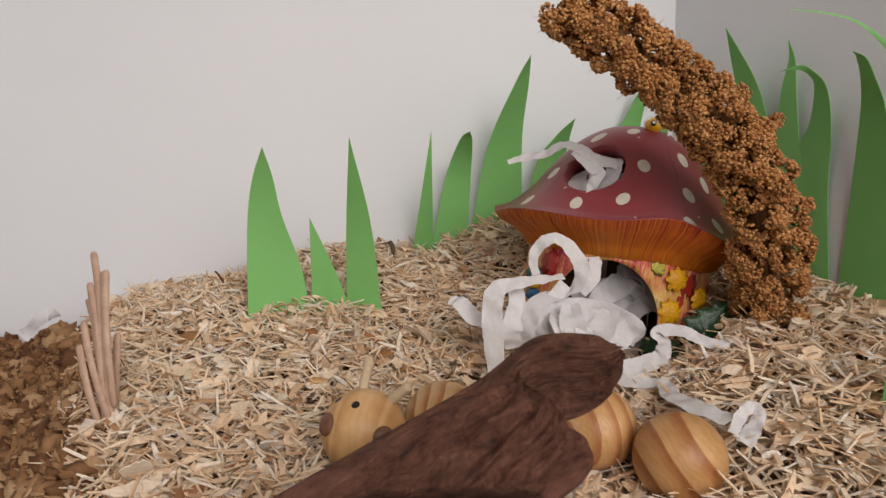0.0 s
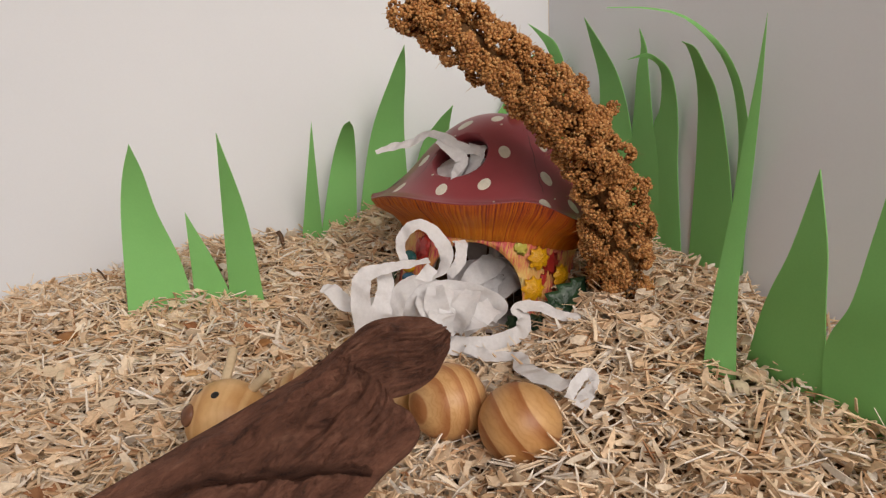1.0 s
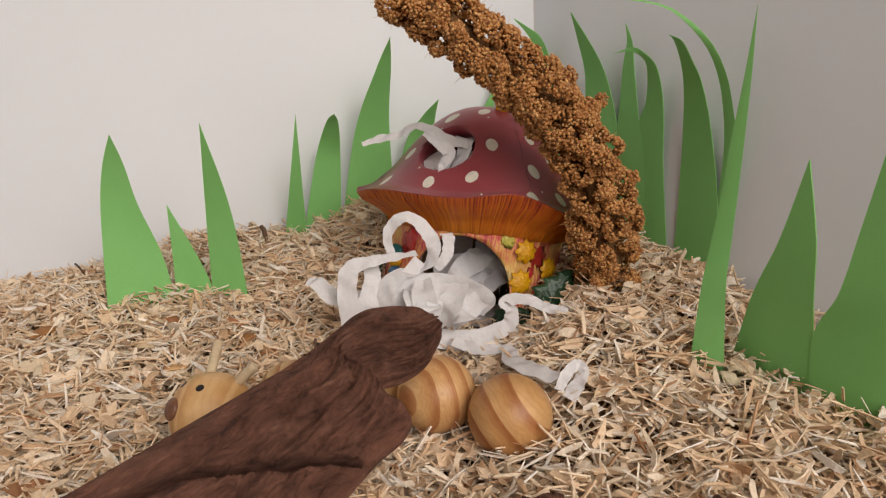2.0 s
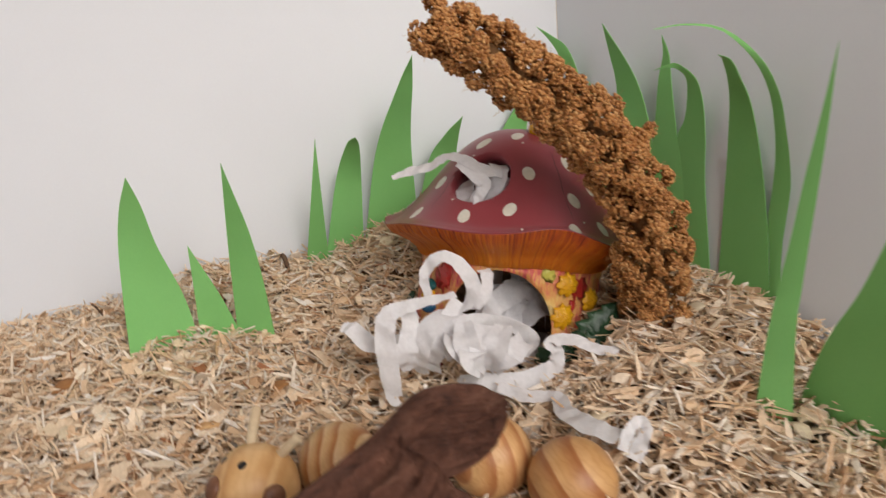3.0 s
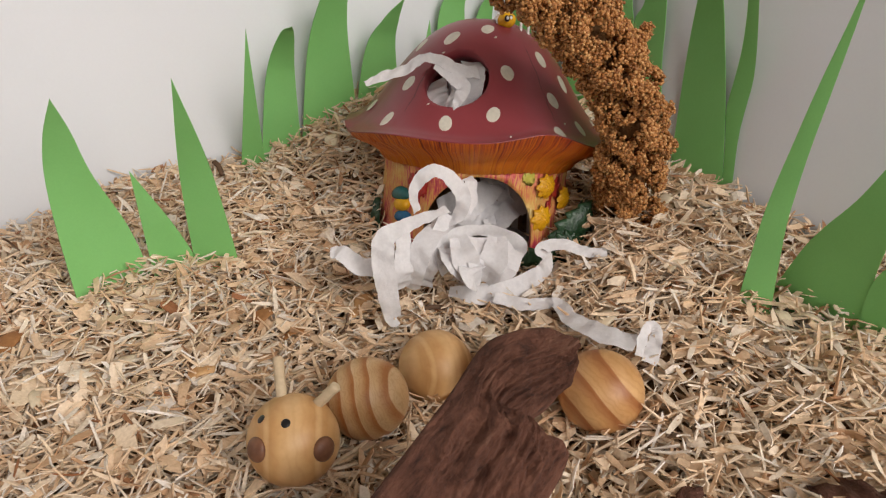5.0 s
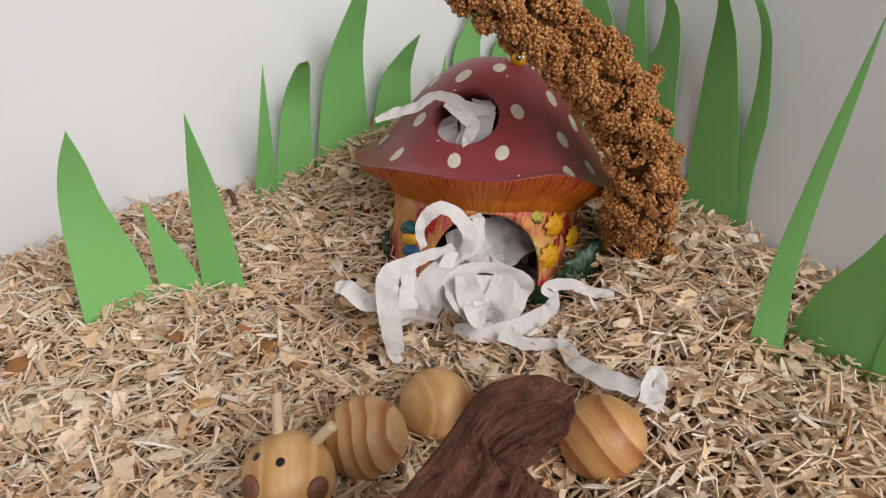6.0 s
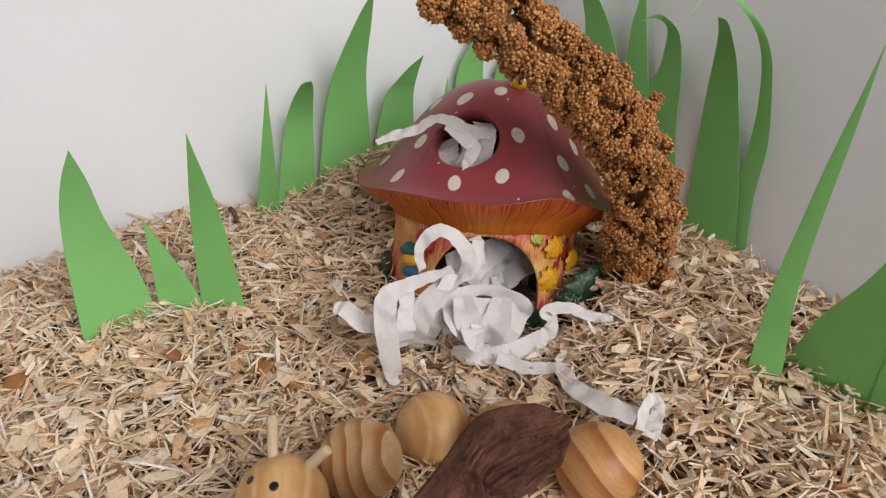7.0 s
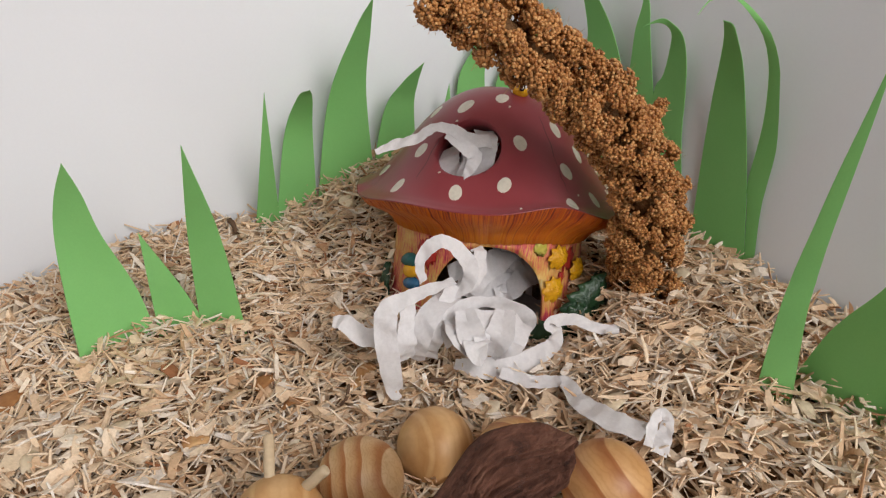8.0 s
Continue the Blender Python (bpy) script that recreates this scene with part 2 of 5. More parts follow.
def bark_mat():
    m, n, l, b = material("brown_bark", 0.9)
    co = objco(n)
    mp = n.new("ShaderNodeMapping")
    mp.inputs["Scale"].default_value = (0.42, 1.0, 1.0)
    l.new(co, mp.inputs["Vector"])
    a = noise_tex(n, l, 190, 8, 0.74, mp.outputs[0], 0.35)
    r = ramp(n, [(0.32, (0.022, 0.009, 0.006)), (0.42, (0.112, 0.043, 0.026)), (0.56, (0.200, 0.082, 0.051)), (0.74, (0.31, 0.16, 0.105))])
    l.new(a.outputs["Fac"], r.inputs["Fac"])
    l.new(r.outputs["Color"], b.inputs["Base Color"])
    fine = noise_tex(n, l, 500, 4, 0.6, mp.outputs[0])
    u = bump(n, l, b, a.outputs["Fac"], 0.9, 0.005)
    u2 = n.new("ShaderNodeBump")
    u2.inputs["Strength"].default_value, u2.inputs["Distance"].default_value = 0.6, 0.001
    l.new(fine.outputs["Fac"], u2.inputs["Height"])
    l.new(u.outputs["Normal"], u2.inputs["Normal"])
    l.new(u2.outputs["Normal"], b.inputs["Normal"])
    return m


BARK = bark_mat()


# ---- building helpers ----
def thing(name, at, label, category, group=""):
    """An Empty at the base of a thing, which carries its parts."""
    ob = new(name)
    ob.empty_display_size = 0.01
    ob.location = at
    return tagged(ob, label, category, group)


def mesh_of(name, verts, faces, mat, smooth=True):
    me = bpy.data.meshes.new(name)
    me.from_pydata([tuple(v) for v in verts], [], [tuple(f) for f in faces])
    me.materials.append(mat)
    if smooth:
        me.polygons.foreach_set("use_smooth", [True] * len(me.polygons))
    me.update()
    return me


def crisp(me, degrees=50):
    """Paper: the two faces stay flat up to the cut edge."""
    me.set_sharp_from_angle(angle=radians(degrees))
    return me


def attach(ob, parent):
    """Parents ob without moving it: things stand unturned, parts in world axes."""
    ob.parent = parent
    if parent.parent is None and parent.type == "EMPTY":
        ob.matrix_parent_inverse = Matrix.Translation(-Vector(parent.location))
    else:
        ob.matrix_parent_inverse = (parent.matrix_parent_inverse @ parent.matrix_basis).inverted() if parent.parent is None else parent.matrix_basis.inverted()
    return ob


def part(name, me, parent, label="", at=None):
    """Links a mesh as one part; at: the pose of the mesh in the world."""
    ob = new(name, me)
    if at is not None:
        ob.matrix_basis = at
    if label:
        ob["label"] = label
    return attach(ob, parent)


def bm_mesh(name, bm, mat, smooth=True):
    me = bpy.data.meshes.new(name)
    bm.to_mesh(me)
    bm.free()
    me.materials.append(mat)
    if smooth:
        me.polygons.foreach_set("use_smooth", [True] * len(me.polygons))
    me.update()
    return me


def spline(points, n):
    """A smooth line through the points (Catmull-Rom), n samples."""
    p = np.array(points, float)
    p = np.vstack([2 * p[0] - p[1], p, 2 * p[-1] - p[-2]])
    out = []
    for s in np.linspace(0, len(points) - 1 - 1e-6, n):
        i = int(s)
        u = s - i
        a, b, c, d = p[i], p[i + 1], p[i + 2], p[i + 3]
        out.append(0.5 * (2 * b + (c - a) * u + (2 * a - 5 * b + 4 * c - d) * u * u + (3 * b - a - 3 * c + d) * u ** 3))
    return np.array(out)


def unit(v):
    return v / (np.linalg.norm(v) + 1e-12)


# ---- the enclosure: white boards, bedding bed, unseen room added round it ----
MOUNDS = [(-0.05, 0.375, 0.010), (-0.11, 0.34, 0.0036), (0.13, 0.215, 0.0035), (0.02, 0.35, -0.0051), (0.135, 0.285, -0.0097),
          (-0.02, 0.30, -0.005), (-0.13, 0.39, -0.0150), (0.03, 0.20, -0.007), (0.175, 0.265, 0.0052), (0.04, 0.26, 0.0034),
          (0.048, 0.390, 0.008), (0.021, 0.352, -0.007), (0.113, 0.240, 0.008), (0.155, 0.222, -0.006), (0.190, 0.297, -0.006), (0.078, 0.200, -0.006), (0.080, 0.282, -0.013), (-0.015, 0.210, -0.004)]

SWELLS = [(0.14, 0.205, -0.0016), (-0.11, 0.245, 0.001), (-0.07, 0.245, -0.001), (0.01, 0.245, -0.003), (0.05, 0.245, -0.0049), (0.1, 0.245, -0.003), (0.14, 0.245, 0.0019), (0.18, 0.245, -0.0018), (0.205, 0.245, -0.0096), (-0.03, 0.285, 0.0028), (0.01, 0.285, -0.0038), (0.14, 0.285, 0.0073), (0.205, 0.285, -0.0052), (-0.11, 0.325, -0.0026), (-0.07, 0.325, 0.0012), (-0.03, 0.325, 0.0011), (0.18, 0.325, -0.0072), (-0.145, 0.385, 0.0036), (-0.105, 0.385, 0.0010), (-0.24, 0.365, -0.005), (-0.03, 0.365, -0.0011), (0.01, 0.365, 0.0026), (0.045, 0.370, 0.0078), (-0.24, 0.4, -0.0074), (-0.19, 0.4, -0.0091), (-0.15, 0.4, -0.0017), (-0.11, 0.4, -0.0017), (-0.07, 0.4, -0.0076), (-0.03, 0.4, -0.0063), (0.01, 0.4, -0.007), (0.05, 0.4, -0.0037)]


def ground(x, y):
    """The height of the bedding: low before the camera, banked up against the boards."""
    x, y = np.asarray(x, float), np.asarray(y, float)
    xx = np.clip(x, -0.2, 0.26)
    z = -0.0198 + 0.494 * 0.071 * np.logaddexp(0, (y - (0.2364 - 0.3048 * xx - 0.5444 * xx * xx)) / 0.071)
    for cx, cy, a in MOUNDS:
        z = z + a * np.exp(-((x - cx) ** 2 + (y - cy) ** 2) / (2 * 0.028 ** 2))
    for cx, cy, a in SWELLS:
        z = z + a * np.exp(-((x - cx) ** 2 + (y - cy) ** 2) / (2 * 0.03 ** 2))
    return z - 0.032 / (1 + np.exp((x + 0.127 + 0.30 * (y - 0.2)) / 0.012))


def box(lo, hi, mat, name):
    bm = bmesh.new()
    bmesh.ops.create_cube(bm, size=1)
    for v in bm.verts:
        v.co = [lo[i] + (v.co[i] + 0.5) * (hi[i] - lo[i]) for i in range(3)]
    return bm_mesh(name, bm, mat, False)


CORNER = (0.1415, 0.4080)


def board(name, a, b, low, high, thick, mat, label):
    """An upright board from a to b in plan; its thickness lies to the right of the way from a to b."""
    a, b = np.array(a), np.array(b)
    d = unit(b - a)
    o = np.array([d[1], -d[0]]) * thick
    ring = [a, b, b + o, a + o]
    vs = [(*p, low) for p in ring] + [(*p, high) for p in ring]
    fs = [(0, 1, 2, 3), (7, 6, 5, 4), (0, 4, 5, 1), (1, 5, 6, 2), (2, 6, 7, 3), (3, 7, 4, 0)]
    return tagged(new(name, mesh_of(name, vs, fs, mat, False)), label, "wall", kind="structure")


LEFT_END = (-0.42, CORNER[1] - 0.038 * 0.561)
RIGHT_END = (CORNER[0] + 0.355 * 0.62, CORNER[1] - 0.935 * 0.62)
board("wall_north", CORNER, LEFT_END, -0.05, 0.34, 0.008, WALL, "white smooth board closing the back of the enclosure")
board("wall_east", RIGHT_END, (CORNER[0] + 0.0003, CORNER[1] - 0.0008), -0.05, 0.34, 0.008, WALL, "white smooth board closing the side of the enclosure")
board("wall_west", LEFT_END, (-0.42, RIGHT_END[1]), -0.05, 0.30, 0.008, WALL, "white smooth board at the far side of the enclosure")
board("wall_south", (-0.42, RIGHT_END[1]), RIGHT_END, -0.05, 0.03, 0.008, WALL, "low white board at the open front of the enclosure")


def build_ground():
    xs, ys = np.linspace(-0.419, 0.36, 150), np.linspace(-0.172, 0.402, 120)
    X, Y = np.meshgrid(xs, ys)
    edge = CORNER[0] + (CORNER[1] - Y) * 0.355 / 0.935 - 0.001
    X = np.minimum(X, edge)
    Y = np.minimum(Y, CORNER[1] - 0.038 * (CORNER[0] - X) - 0.001)
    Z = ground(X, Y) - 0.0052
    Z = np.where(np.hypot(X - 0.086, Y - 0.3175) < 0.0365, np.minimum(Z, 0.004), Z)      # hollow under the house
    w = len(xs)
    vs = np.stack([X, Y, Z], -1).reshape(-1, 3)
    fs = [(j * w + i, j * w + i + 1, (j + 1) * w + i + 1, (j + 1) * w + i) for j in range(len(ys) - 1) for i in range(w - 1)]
    tagged(new("ground", mesh_of("ground", vs, fs, BED)), "bed under the shavings, dark brown for the shade in their gaps", "ground", kind="structure")


build_ground()
tagged(new("enclosure_base", box((-0.44, -0.2, -0.06), (0.40, 0.43, -0.052), WALL, "enclosure_base")), "white base board under the enclosure", "floor", kind="structure")

# unseen room added for bounce: floor, ceiling, four walls, window behind the camera
FL, CE, X0, X1, Y0, Y1 = -0.062, 1.35, -0.75, 1.4, -0.75, 0.62
tagged(new("floor", box((X0, Y0, FL - 0.05), (X1, Y1, FL), ROOMFLOOR, "floor")), "unseen brown wooden floor added under the enclosure", "floor", kind="structure")
tagged(new("ceiling", box((X0, Y0, CE), (X1, Y1, CE + 0.05), ROOM, "ceiling")), "unseen cream ceiling added to bounce light", "ceiling", kind="structure")
for nm, lo, hi in (("room_wall_west", (X0 - 0.06, Y0, FL), (X0, Y1, CE)), ("room_wall_east", (X1, Y0, FL), (X1 + 0.06, Y1, CE)), ("room_wall_north", (X0, Y1, FL), (X1, Y1 + 0.06, CE)),
                   ("room_wall_south", (X0, Y0 - 0.06, FL), (-0.10, Y0, CE)), ("room_wall_south", (1.10, Y0 - 0.06, FL), (X1, Y0, CE)),
                   ("room_wall_south", (-0.10, Y0 - 0.06, FL), (1.10, Y0, 0.05)), ("room_wall_south", (-0.10, Y0 - 0.06, 0.87), (1.10, Y0, CE))):
    tagged(new(nm, box(lo, hi, ROOM, nm)), "unseen cream room wall added to bounce warm light", "wall", kind="structure")


# ---- mushroom house ----
CAP_AT = Vector((0.0911, 0.3213, 0.0684))
CAP_R, CAP_H = 0.0577, 0.0444
UP = Vector((0.1397, -0.0273, 1)).normalized()
FACE = math.atan2(-0.271, -0.100)          # the door looks this way
TURN_UP = Vector((0, 0, 1)).rotation_difference(UP).to_matrix().to_4x4()
HOUSE = Matrix.Translation(CAP_AT) @ TURN_UP
OUTER = [(0, 1.0), (0.15, 0.985), (0.30, 0.915), (0.45, 0.775), (0.60, 0.555), (0.75, 0.275), (0.88, 0.085), (0.95, 0.025), (1.0, 0.0)]
DOME = spline(OUTER, 120)                 # radius and height, as shares of CAP_R and CAP_H


def cap_z(r):
    return float(np.interp(r / CAP_R, DOME[:, 0], DOME[:, 1])) * CAP_H


def wave(a):
    """The rim's gentle waves."""
    a = (a + math.pi) % (2 * math.pi) - math.pi
    return 0.0050 * math.exp(-((a + 1.50) / 0.28) ** 2) - 0.0030 * math.exp(-((a + 0.85) / 0.30) ** 2) + 0.0008 * math.exp(-((a + 2.4) / 0.30) ** 2) - 0.0022 * math.exp(-((a + 3.0) / 0.30) ** 2) + 0.0003 * math.sin(7 * a + 1.9)


def flare(r, a):
    """The rim is drawn out towards one side."""
    a = (a + 2.85 + math.pi) % (2 * math.pi) - math.pi
    return 1 + 0.055 * math.exp(-(a / 0.55) ** 2) * (min(r / CAP_R, 1.0)) ** 6


def lathe(profile, seg, wavy=None):
    """Rows of (radius, height) turned round z; wavy(r, a): a lift."""
    vs, fs = [], []
    for r, z in profile:
        for j in range(seg):
            a = 2 * math.pi * j / seg
            k = flare(r, a) if wavy else 1
            vs.append((r * k * math.cos(a), r * k * math.sin(a), z + (wavy(r, a) if wavy else 0)))
    for j in range(len(profile) - 1):
        for k in range(seg):
            k2 = (k + 1) % seg
            fs.append((j * seg + k, j * seg + k2, (j + 1) * seg + k2, (j + 1) * seg + k))
    return vs, fs


def solid(name, vs, fs, mat):
    me = mesh_of(name, vs, fs, mat)
    bm = bmesh.new()
    bm.from_mesh(me)
    bmesh.ops.remove_doubles(bm, verts=bm.verts, dist=1e-6)
    bmesh.ops.recalc_face_normals(bm, faces=bm.faces)
    bm.to_mesh(me)
    bm.free()
    return me


def cut(me, cutter, at):
    """The mesh me with the volume of cutter (at the pose at) taken out."""
    a, c = new("cut_body", me), new("cut_tool", cutter)
    c.matrix_world = at
    mod = a.modifiers.new("cut", "BOOLEAN")
    mod.operation, mod.object, mod.solver = "DIFFERENCE", c, "EXACT"
    bpy.context.view_layer.update()
    dg = bpy.context.evaluated_depsgraph_get()
    out = bpy.data.meshes.new_from_object(a.evaluated_get(dg))
    bpy.data.objects.remove(a)
    bpy.data.objects.remove(c)
    out.polygons.foreach_set("use_smooth", [True] * len(out.polygons))
    return out


def cylinder(radius, depth, seg=40):
    bm = bmesh.new()
    bmesh.ops.create_cone(bm, cap_ends=True, segments=seg, radius1=radius, radius2=radius, depth=depth)
    me = bpy.data.meshes.new("tool")
    bm.to_mesh(me)
    bm.free()
    return me


def rim_lift(r, a):
    return wave(a) * (r / CAP_R) ** 4


def cap_point(r, a, out=0.0):
    """A point of the cap's outer face, in the cap's own axes."""
    z = cap_z(r) + rim_lift(r, a)
    e = 0.001
    slope = (cap_z(min(r + e, CAP_R)) - cap_z(max(r - e, 0))) / (2 * e)
    n = Vector((-slope * math.cos(a), -slope * math.sin(a), 1)).normalized()
    k = flare(r, a)
    return Vector((r * k * math.cos(a), r * k * math.sin(a), z)) + n * out, n


def build_house():
    house = thing("mushroom_house", (CAP_AT.x, CAP_AT.y, 0.008), "glazed toadstool house with maroon spotted cap standing in wood shavings", "mushroom house")
    fine = [(r * CAP_R, z * CAP_H) for r, z in DOME[::2]]
    fine[0] = (0.0001, CAP_H)
    inner = [(max(r - 0.005, 0.0001), max(z - 0.005, -0.002)) for r, z in fine]
    prof = fine + [(CAP_R * 0.985, -0.0008)] + inner[::-1][3:]
    vs, fs = lathe(prof, 96, rim_lift)
    cap_me = solid("cap", vs, fs, CAP)
    # round hole in the roof
    hp, hn = cap_point(0.0368, FACE - 0.34)
    cap_me = cut(cap_me, cylinder(0.0129, 0.026), Matrix.Translation(hp) @ hn.to_track_quat("Z", "Y").to_matrix().to_4x4())
    cap = part("cap", cap_me, house, "maroon glazed cap with a round hole", HOUSE)
    # cream spots
    spots = [(0.0240, -0.65, 0.0050), (0.0178, -0.02, 0.0044), (0.0348, 0.22, 0.0044), (0.0456, 0.06, 0.0044), (0.0491, -0.31, 0.0044), (0.0301, 0.80, 0.0046), (0.0414, 0.70, 0.0046), (0.0393, -0.89, 0.0046),
             (0.0500, -0.84, 0.0042), (0.0370, 1.03, 0.0046), (0.0527, 0.58, 0.0044), (0.0490, 0.93, 0.0042), (0.0476, -1.29, 0.0042), (0.0280, -1.28, 0.0044), (0.0380, -1.62, 0.0042), (0.0500, 1.35, 0.0040),
             (0.0180, 1.90, 0.0042), (0.0480, 1.85, 0.0042), (0.0300, 2.1, 0.0044), (0.0450, 2.5, 0.0044), (0.0350, 3.0, 0.0044), (0.0200, 2.9, 0.0042), (0.046, -2.0, 0.004)]
    for r0, da, size in spots:
        a0, r0 = FACE + da, min(r0, 0.0530)
        vs = []
        rows, cols = 4, 14
        n0 = cap_point(r0, a0)[1]
        size *= 0.76
        for j in range(rows + 1):
            for k in range(cols):
                t = 2 * math.pi * k / cols
                q = size * j / rows * (1 + 0.10 * math.sin(2 * t + r0 * 900))
                dr, dt = q * math.cos(t) * 1.15, q * math.sin(t) * 0.86
                slope = abs(n0.z)
                rr = min(max(r0 + dr * max(slope, 0.45), 0.001), CAP_R * 0.995)
                p, _ = cap_point(rr, a0 + dt / rr, 0.00016 if j < rows else -0.0001)
                vs.append(p)
        fs = [(j * cols + k, j * cols + (k + 1) % cols, (j + 1) * cols + (k + 1) % cols, (j + 1) * cols + k) for j in range(rows) for k in range(cols)]
        me = mesh_of("spot", vs, fs, SPOT)
        part("spot", me, cap, "cream painted spot", HOUSE)
    # underside with ridged gills
    n = 110
    gp = [(CAP_R * 0.997, -0.0002), (CAP_R * 0.95, -0.0038), (0.0478, -0.0078), (0.0440, -0.0112), (0.0425, -0.0140), (0.0395, -0.0152), (0.036, -0.0152)]
    vs, fs = [], []
    for j, (r, z) in enumerate(gp):
        for k in range(2 * n):
            a = math.pi * k / n
            ridge = (0.00045 if k % 2 else -0.00045) * (1 + 0.6 * math.sin(k * 1.7)) * (0 if j in (0, len(gp) - 1) else 1)
            q = (r + ridge) * flare(r, a)
            vs.append((q * math.cos(a), q * math.sin(a), z + rim_lift(r, a)))
    w = 2 * n
    for j in range(len(gp) - 1):
        for k in range(w):
            fs.append((j * w + k, j * w + (k + 1) % w, (j + 1) * w + (k + 1) % w, (j + 1) * w + k))
    part("underside", mesh_of("underside", vs, fs, GILL), house, "ridged orange-painted gills", HOUSE)
    # stem with an arched door
    sp = [(0.0412, -0.0135), (0.0405, -0.020), (0.0409, -0.028), (0.0419, -0.037), (0.0432, -0.046), (0.0442, -0.066)]
    ip = [(r - 0.0042, z) for r, z in sp]
    prof = sp + ip[::-1] + [sp[0]]
    vs, fs = lathe(prof, 90)
    vs = [(x * (1 + 0.012 * math.sin(23 * math.atan2(y, x))), y * (1 + 0.012 * math.sin(23 * math.atan2(y, x))), z) for x, y, z in vs]
    stem_me = solid("stem", vs, fs, STEM)
    bm = bmesh.new()
    bmesh.ops.create_cone(bm, cap_ends=True, segments=44, radius1=0.0224, radius2=0.0224, depth=0.05)
    for v in bm.verts:
        v.co.y = v.co.y * (1.15 if v.co.y > 0 else 2.0)
    tool = bpy.data.meshes.new("tool")
    bm.to_mesh(tool)
    bm.free()
    da = FACE + 0.03
    out = Vector((math.cos(da), math.sin(da), 0))
    m = Matrix.Translation(out * 0.036 + Vector((0, 0, -0.0410))) @ out.to_track_quat("Z", "Y").to_matrix().to_4x4()
    stem_me = cut(stem_me, tool, m)
    part("stem", stem_me, house, "stem brushed yellow and red, arched doorway", HOUSE)
    # inside floor
    vs, fs = lathe([(0.0001, -0.0520), (0.0365, -0.0545)], 40)
    part("inside_floor", mesh_of("inside_floor", vs, fs, INNER), house, "pale unglazed floor inside", HOUSE)
    # the back of the room behind the door, an open arc of the wall
    vs, fs = [], []
    for z in (-0.0620, -0.0420, -0.0140):
        for k in range(49):
            a = FACE + 0.85 + (2 * math.pi - 1.7) * k / 48
            vs.append((0.0345 * math.cos(a), 0.0345 * math.sin(a), z))
    for j in range(2):
        for k in range(48):
            fs.append((j * 49 + k, j * 49 + k + 1, (j + 1) * 49 + k + 1, (j + 1) * 49 + k))
    part("inside_wall", mesh_of("inside_wall", vs, fs, INNER), house, "pale unglazed wall inside", HOUSE)
    return house, cap


house, cap = build_house()


# ---- paper grass ----
def blade_mesh(name, bl, br, tip, mids=(), n=26):
    """A paper blade from the base line bl-br through middle points (left, right) to the tip."""
    L = spline([bl, *[m[0] for m in mids], tip] if mids else [bl, (np.array(bl) * 0.5 + np.array(tip) * 0.5), tip], n)
    R = spline([br, *[m[1] for m in mids], tip] if mids else [br, (np.array(br) * 0.5 + np.array(tip) * 0.5), tip], n)
    vs, th = [], 0.00022
    nrm = unit(np.cross(np.array(br) - np.array(bl), np.array(tip) - np.array(bl)))
    cols = 4
    for side in (1, -1):
        for i in range(n):
            for c in range(cols + 1):
                u = c / cols
                p = L[i] * (1 - u) + R[i] * u
                vs.append(p + nrm * (th * side + 0.0003 * math.sin(math.pi * u) * (1 - i / n)))
    w = cols + 1
    fs = []
    half = n * w
    for i in range(n - 1):
        for c in range(cols):
            q = (i * w + c, i * w + c + 1, (i + 1) * w + c + 1, (i + 1) * w + c)
            fs.append(q)
            fs.append(tuple(half + k for k in reversed(q)))
        for c in (0, cols):
            a, b = i * w + c, (i + 1) * w + c
            fs.append((a, b, half + b, half + a) if c == 0 else (b, a, half + a, half + b))
    return crisp(mesh_of(name, vs, fs, GREEN))


def tuft(label, blades):
    """One cut-out of green paper: its blades are its parts. A blade: base left, base right, tip and middle pairs."""
    p0 = np.mean([np.array(b[0]) for b in blades], axis=0)
    t = thing("paper_grass", p0, label, "paper grass", "paper grass round the enclosure")
    for b in blades:
        bl, br = np.array(b[0], float), np.array(b[1], float)
        tip = np.array(b[2], float)
        mids = b[3] if len(b) > 3 else ()
        bl2, br2 = bl - (0, 0, 0.012), br - (0, 0, 0.012)
        part("blade", blade_mesh("blade", bl2, br2, tip, mids), t)
    return t


tuft("three green paper blades standing in the shavings", [
    ((-0.0810, 0.3155, 0.024), (-0.0535, 0.3300, 0.024), (-0.0681, 0.2925, 0.1000), [((-0.0809, 0.3130, 0.0500), (-0.0580, 0.3230, 0.0450)), ((-0.0790, 0.3085, 0.0730), (-0.0646, 0.3115, 0.0710)), ((-0.0745, 0.3010, 0.0880), (-0.0663, 0.3020, 0.0880))]),
    ((-0.0540, 0.3290, 0.022), (-0.0310, 0.3290, 0.022), (-0.0522, 0.3110, 0.0705), [((-0.0532, 0.3205, 0.0420), (-0.0405, 0.3205, 0.0420))]),
    ((-0.0378, 0.3295, 0.022), (-0.0190, 0.3238, 0.020), (-0.0305, 0.2850, 0.1030), [((-0.0355, 0.3110, 0.0646), (-0.0236, 0.3070, 0.0646))])])
tuft("two narrow green paper blades against the back board", [
    ((-0.0112, 0.3940, 0.056), (0.0020, 0.3935, 0.060), (0.0010, 0.3620, 0.1160), []),
    ((-0.0002, 0.3935, 0.060), (0.0214, 0.3960, 0.066), (0.0210, 0.3620, 0.1155), [((0.0085, 0.3890, 0.0925), (0.0226, 0.3890, 0.0925)), ((0.0160, 0.3730, 0.112), (0.0228, 0.3730, 0.111))])])
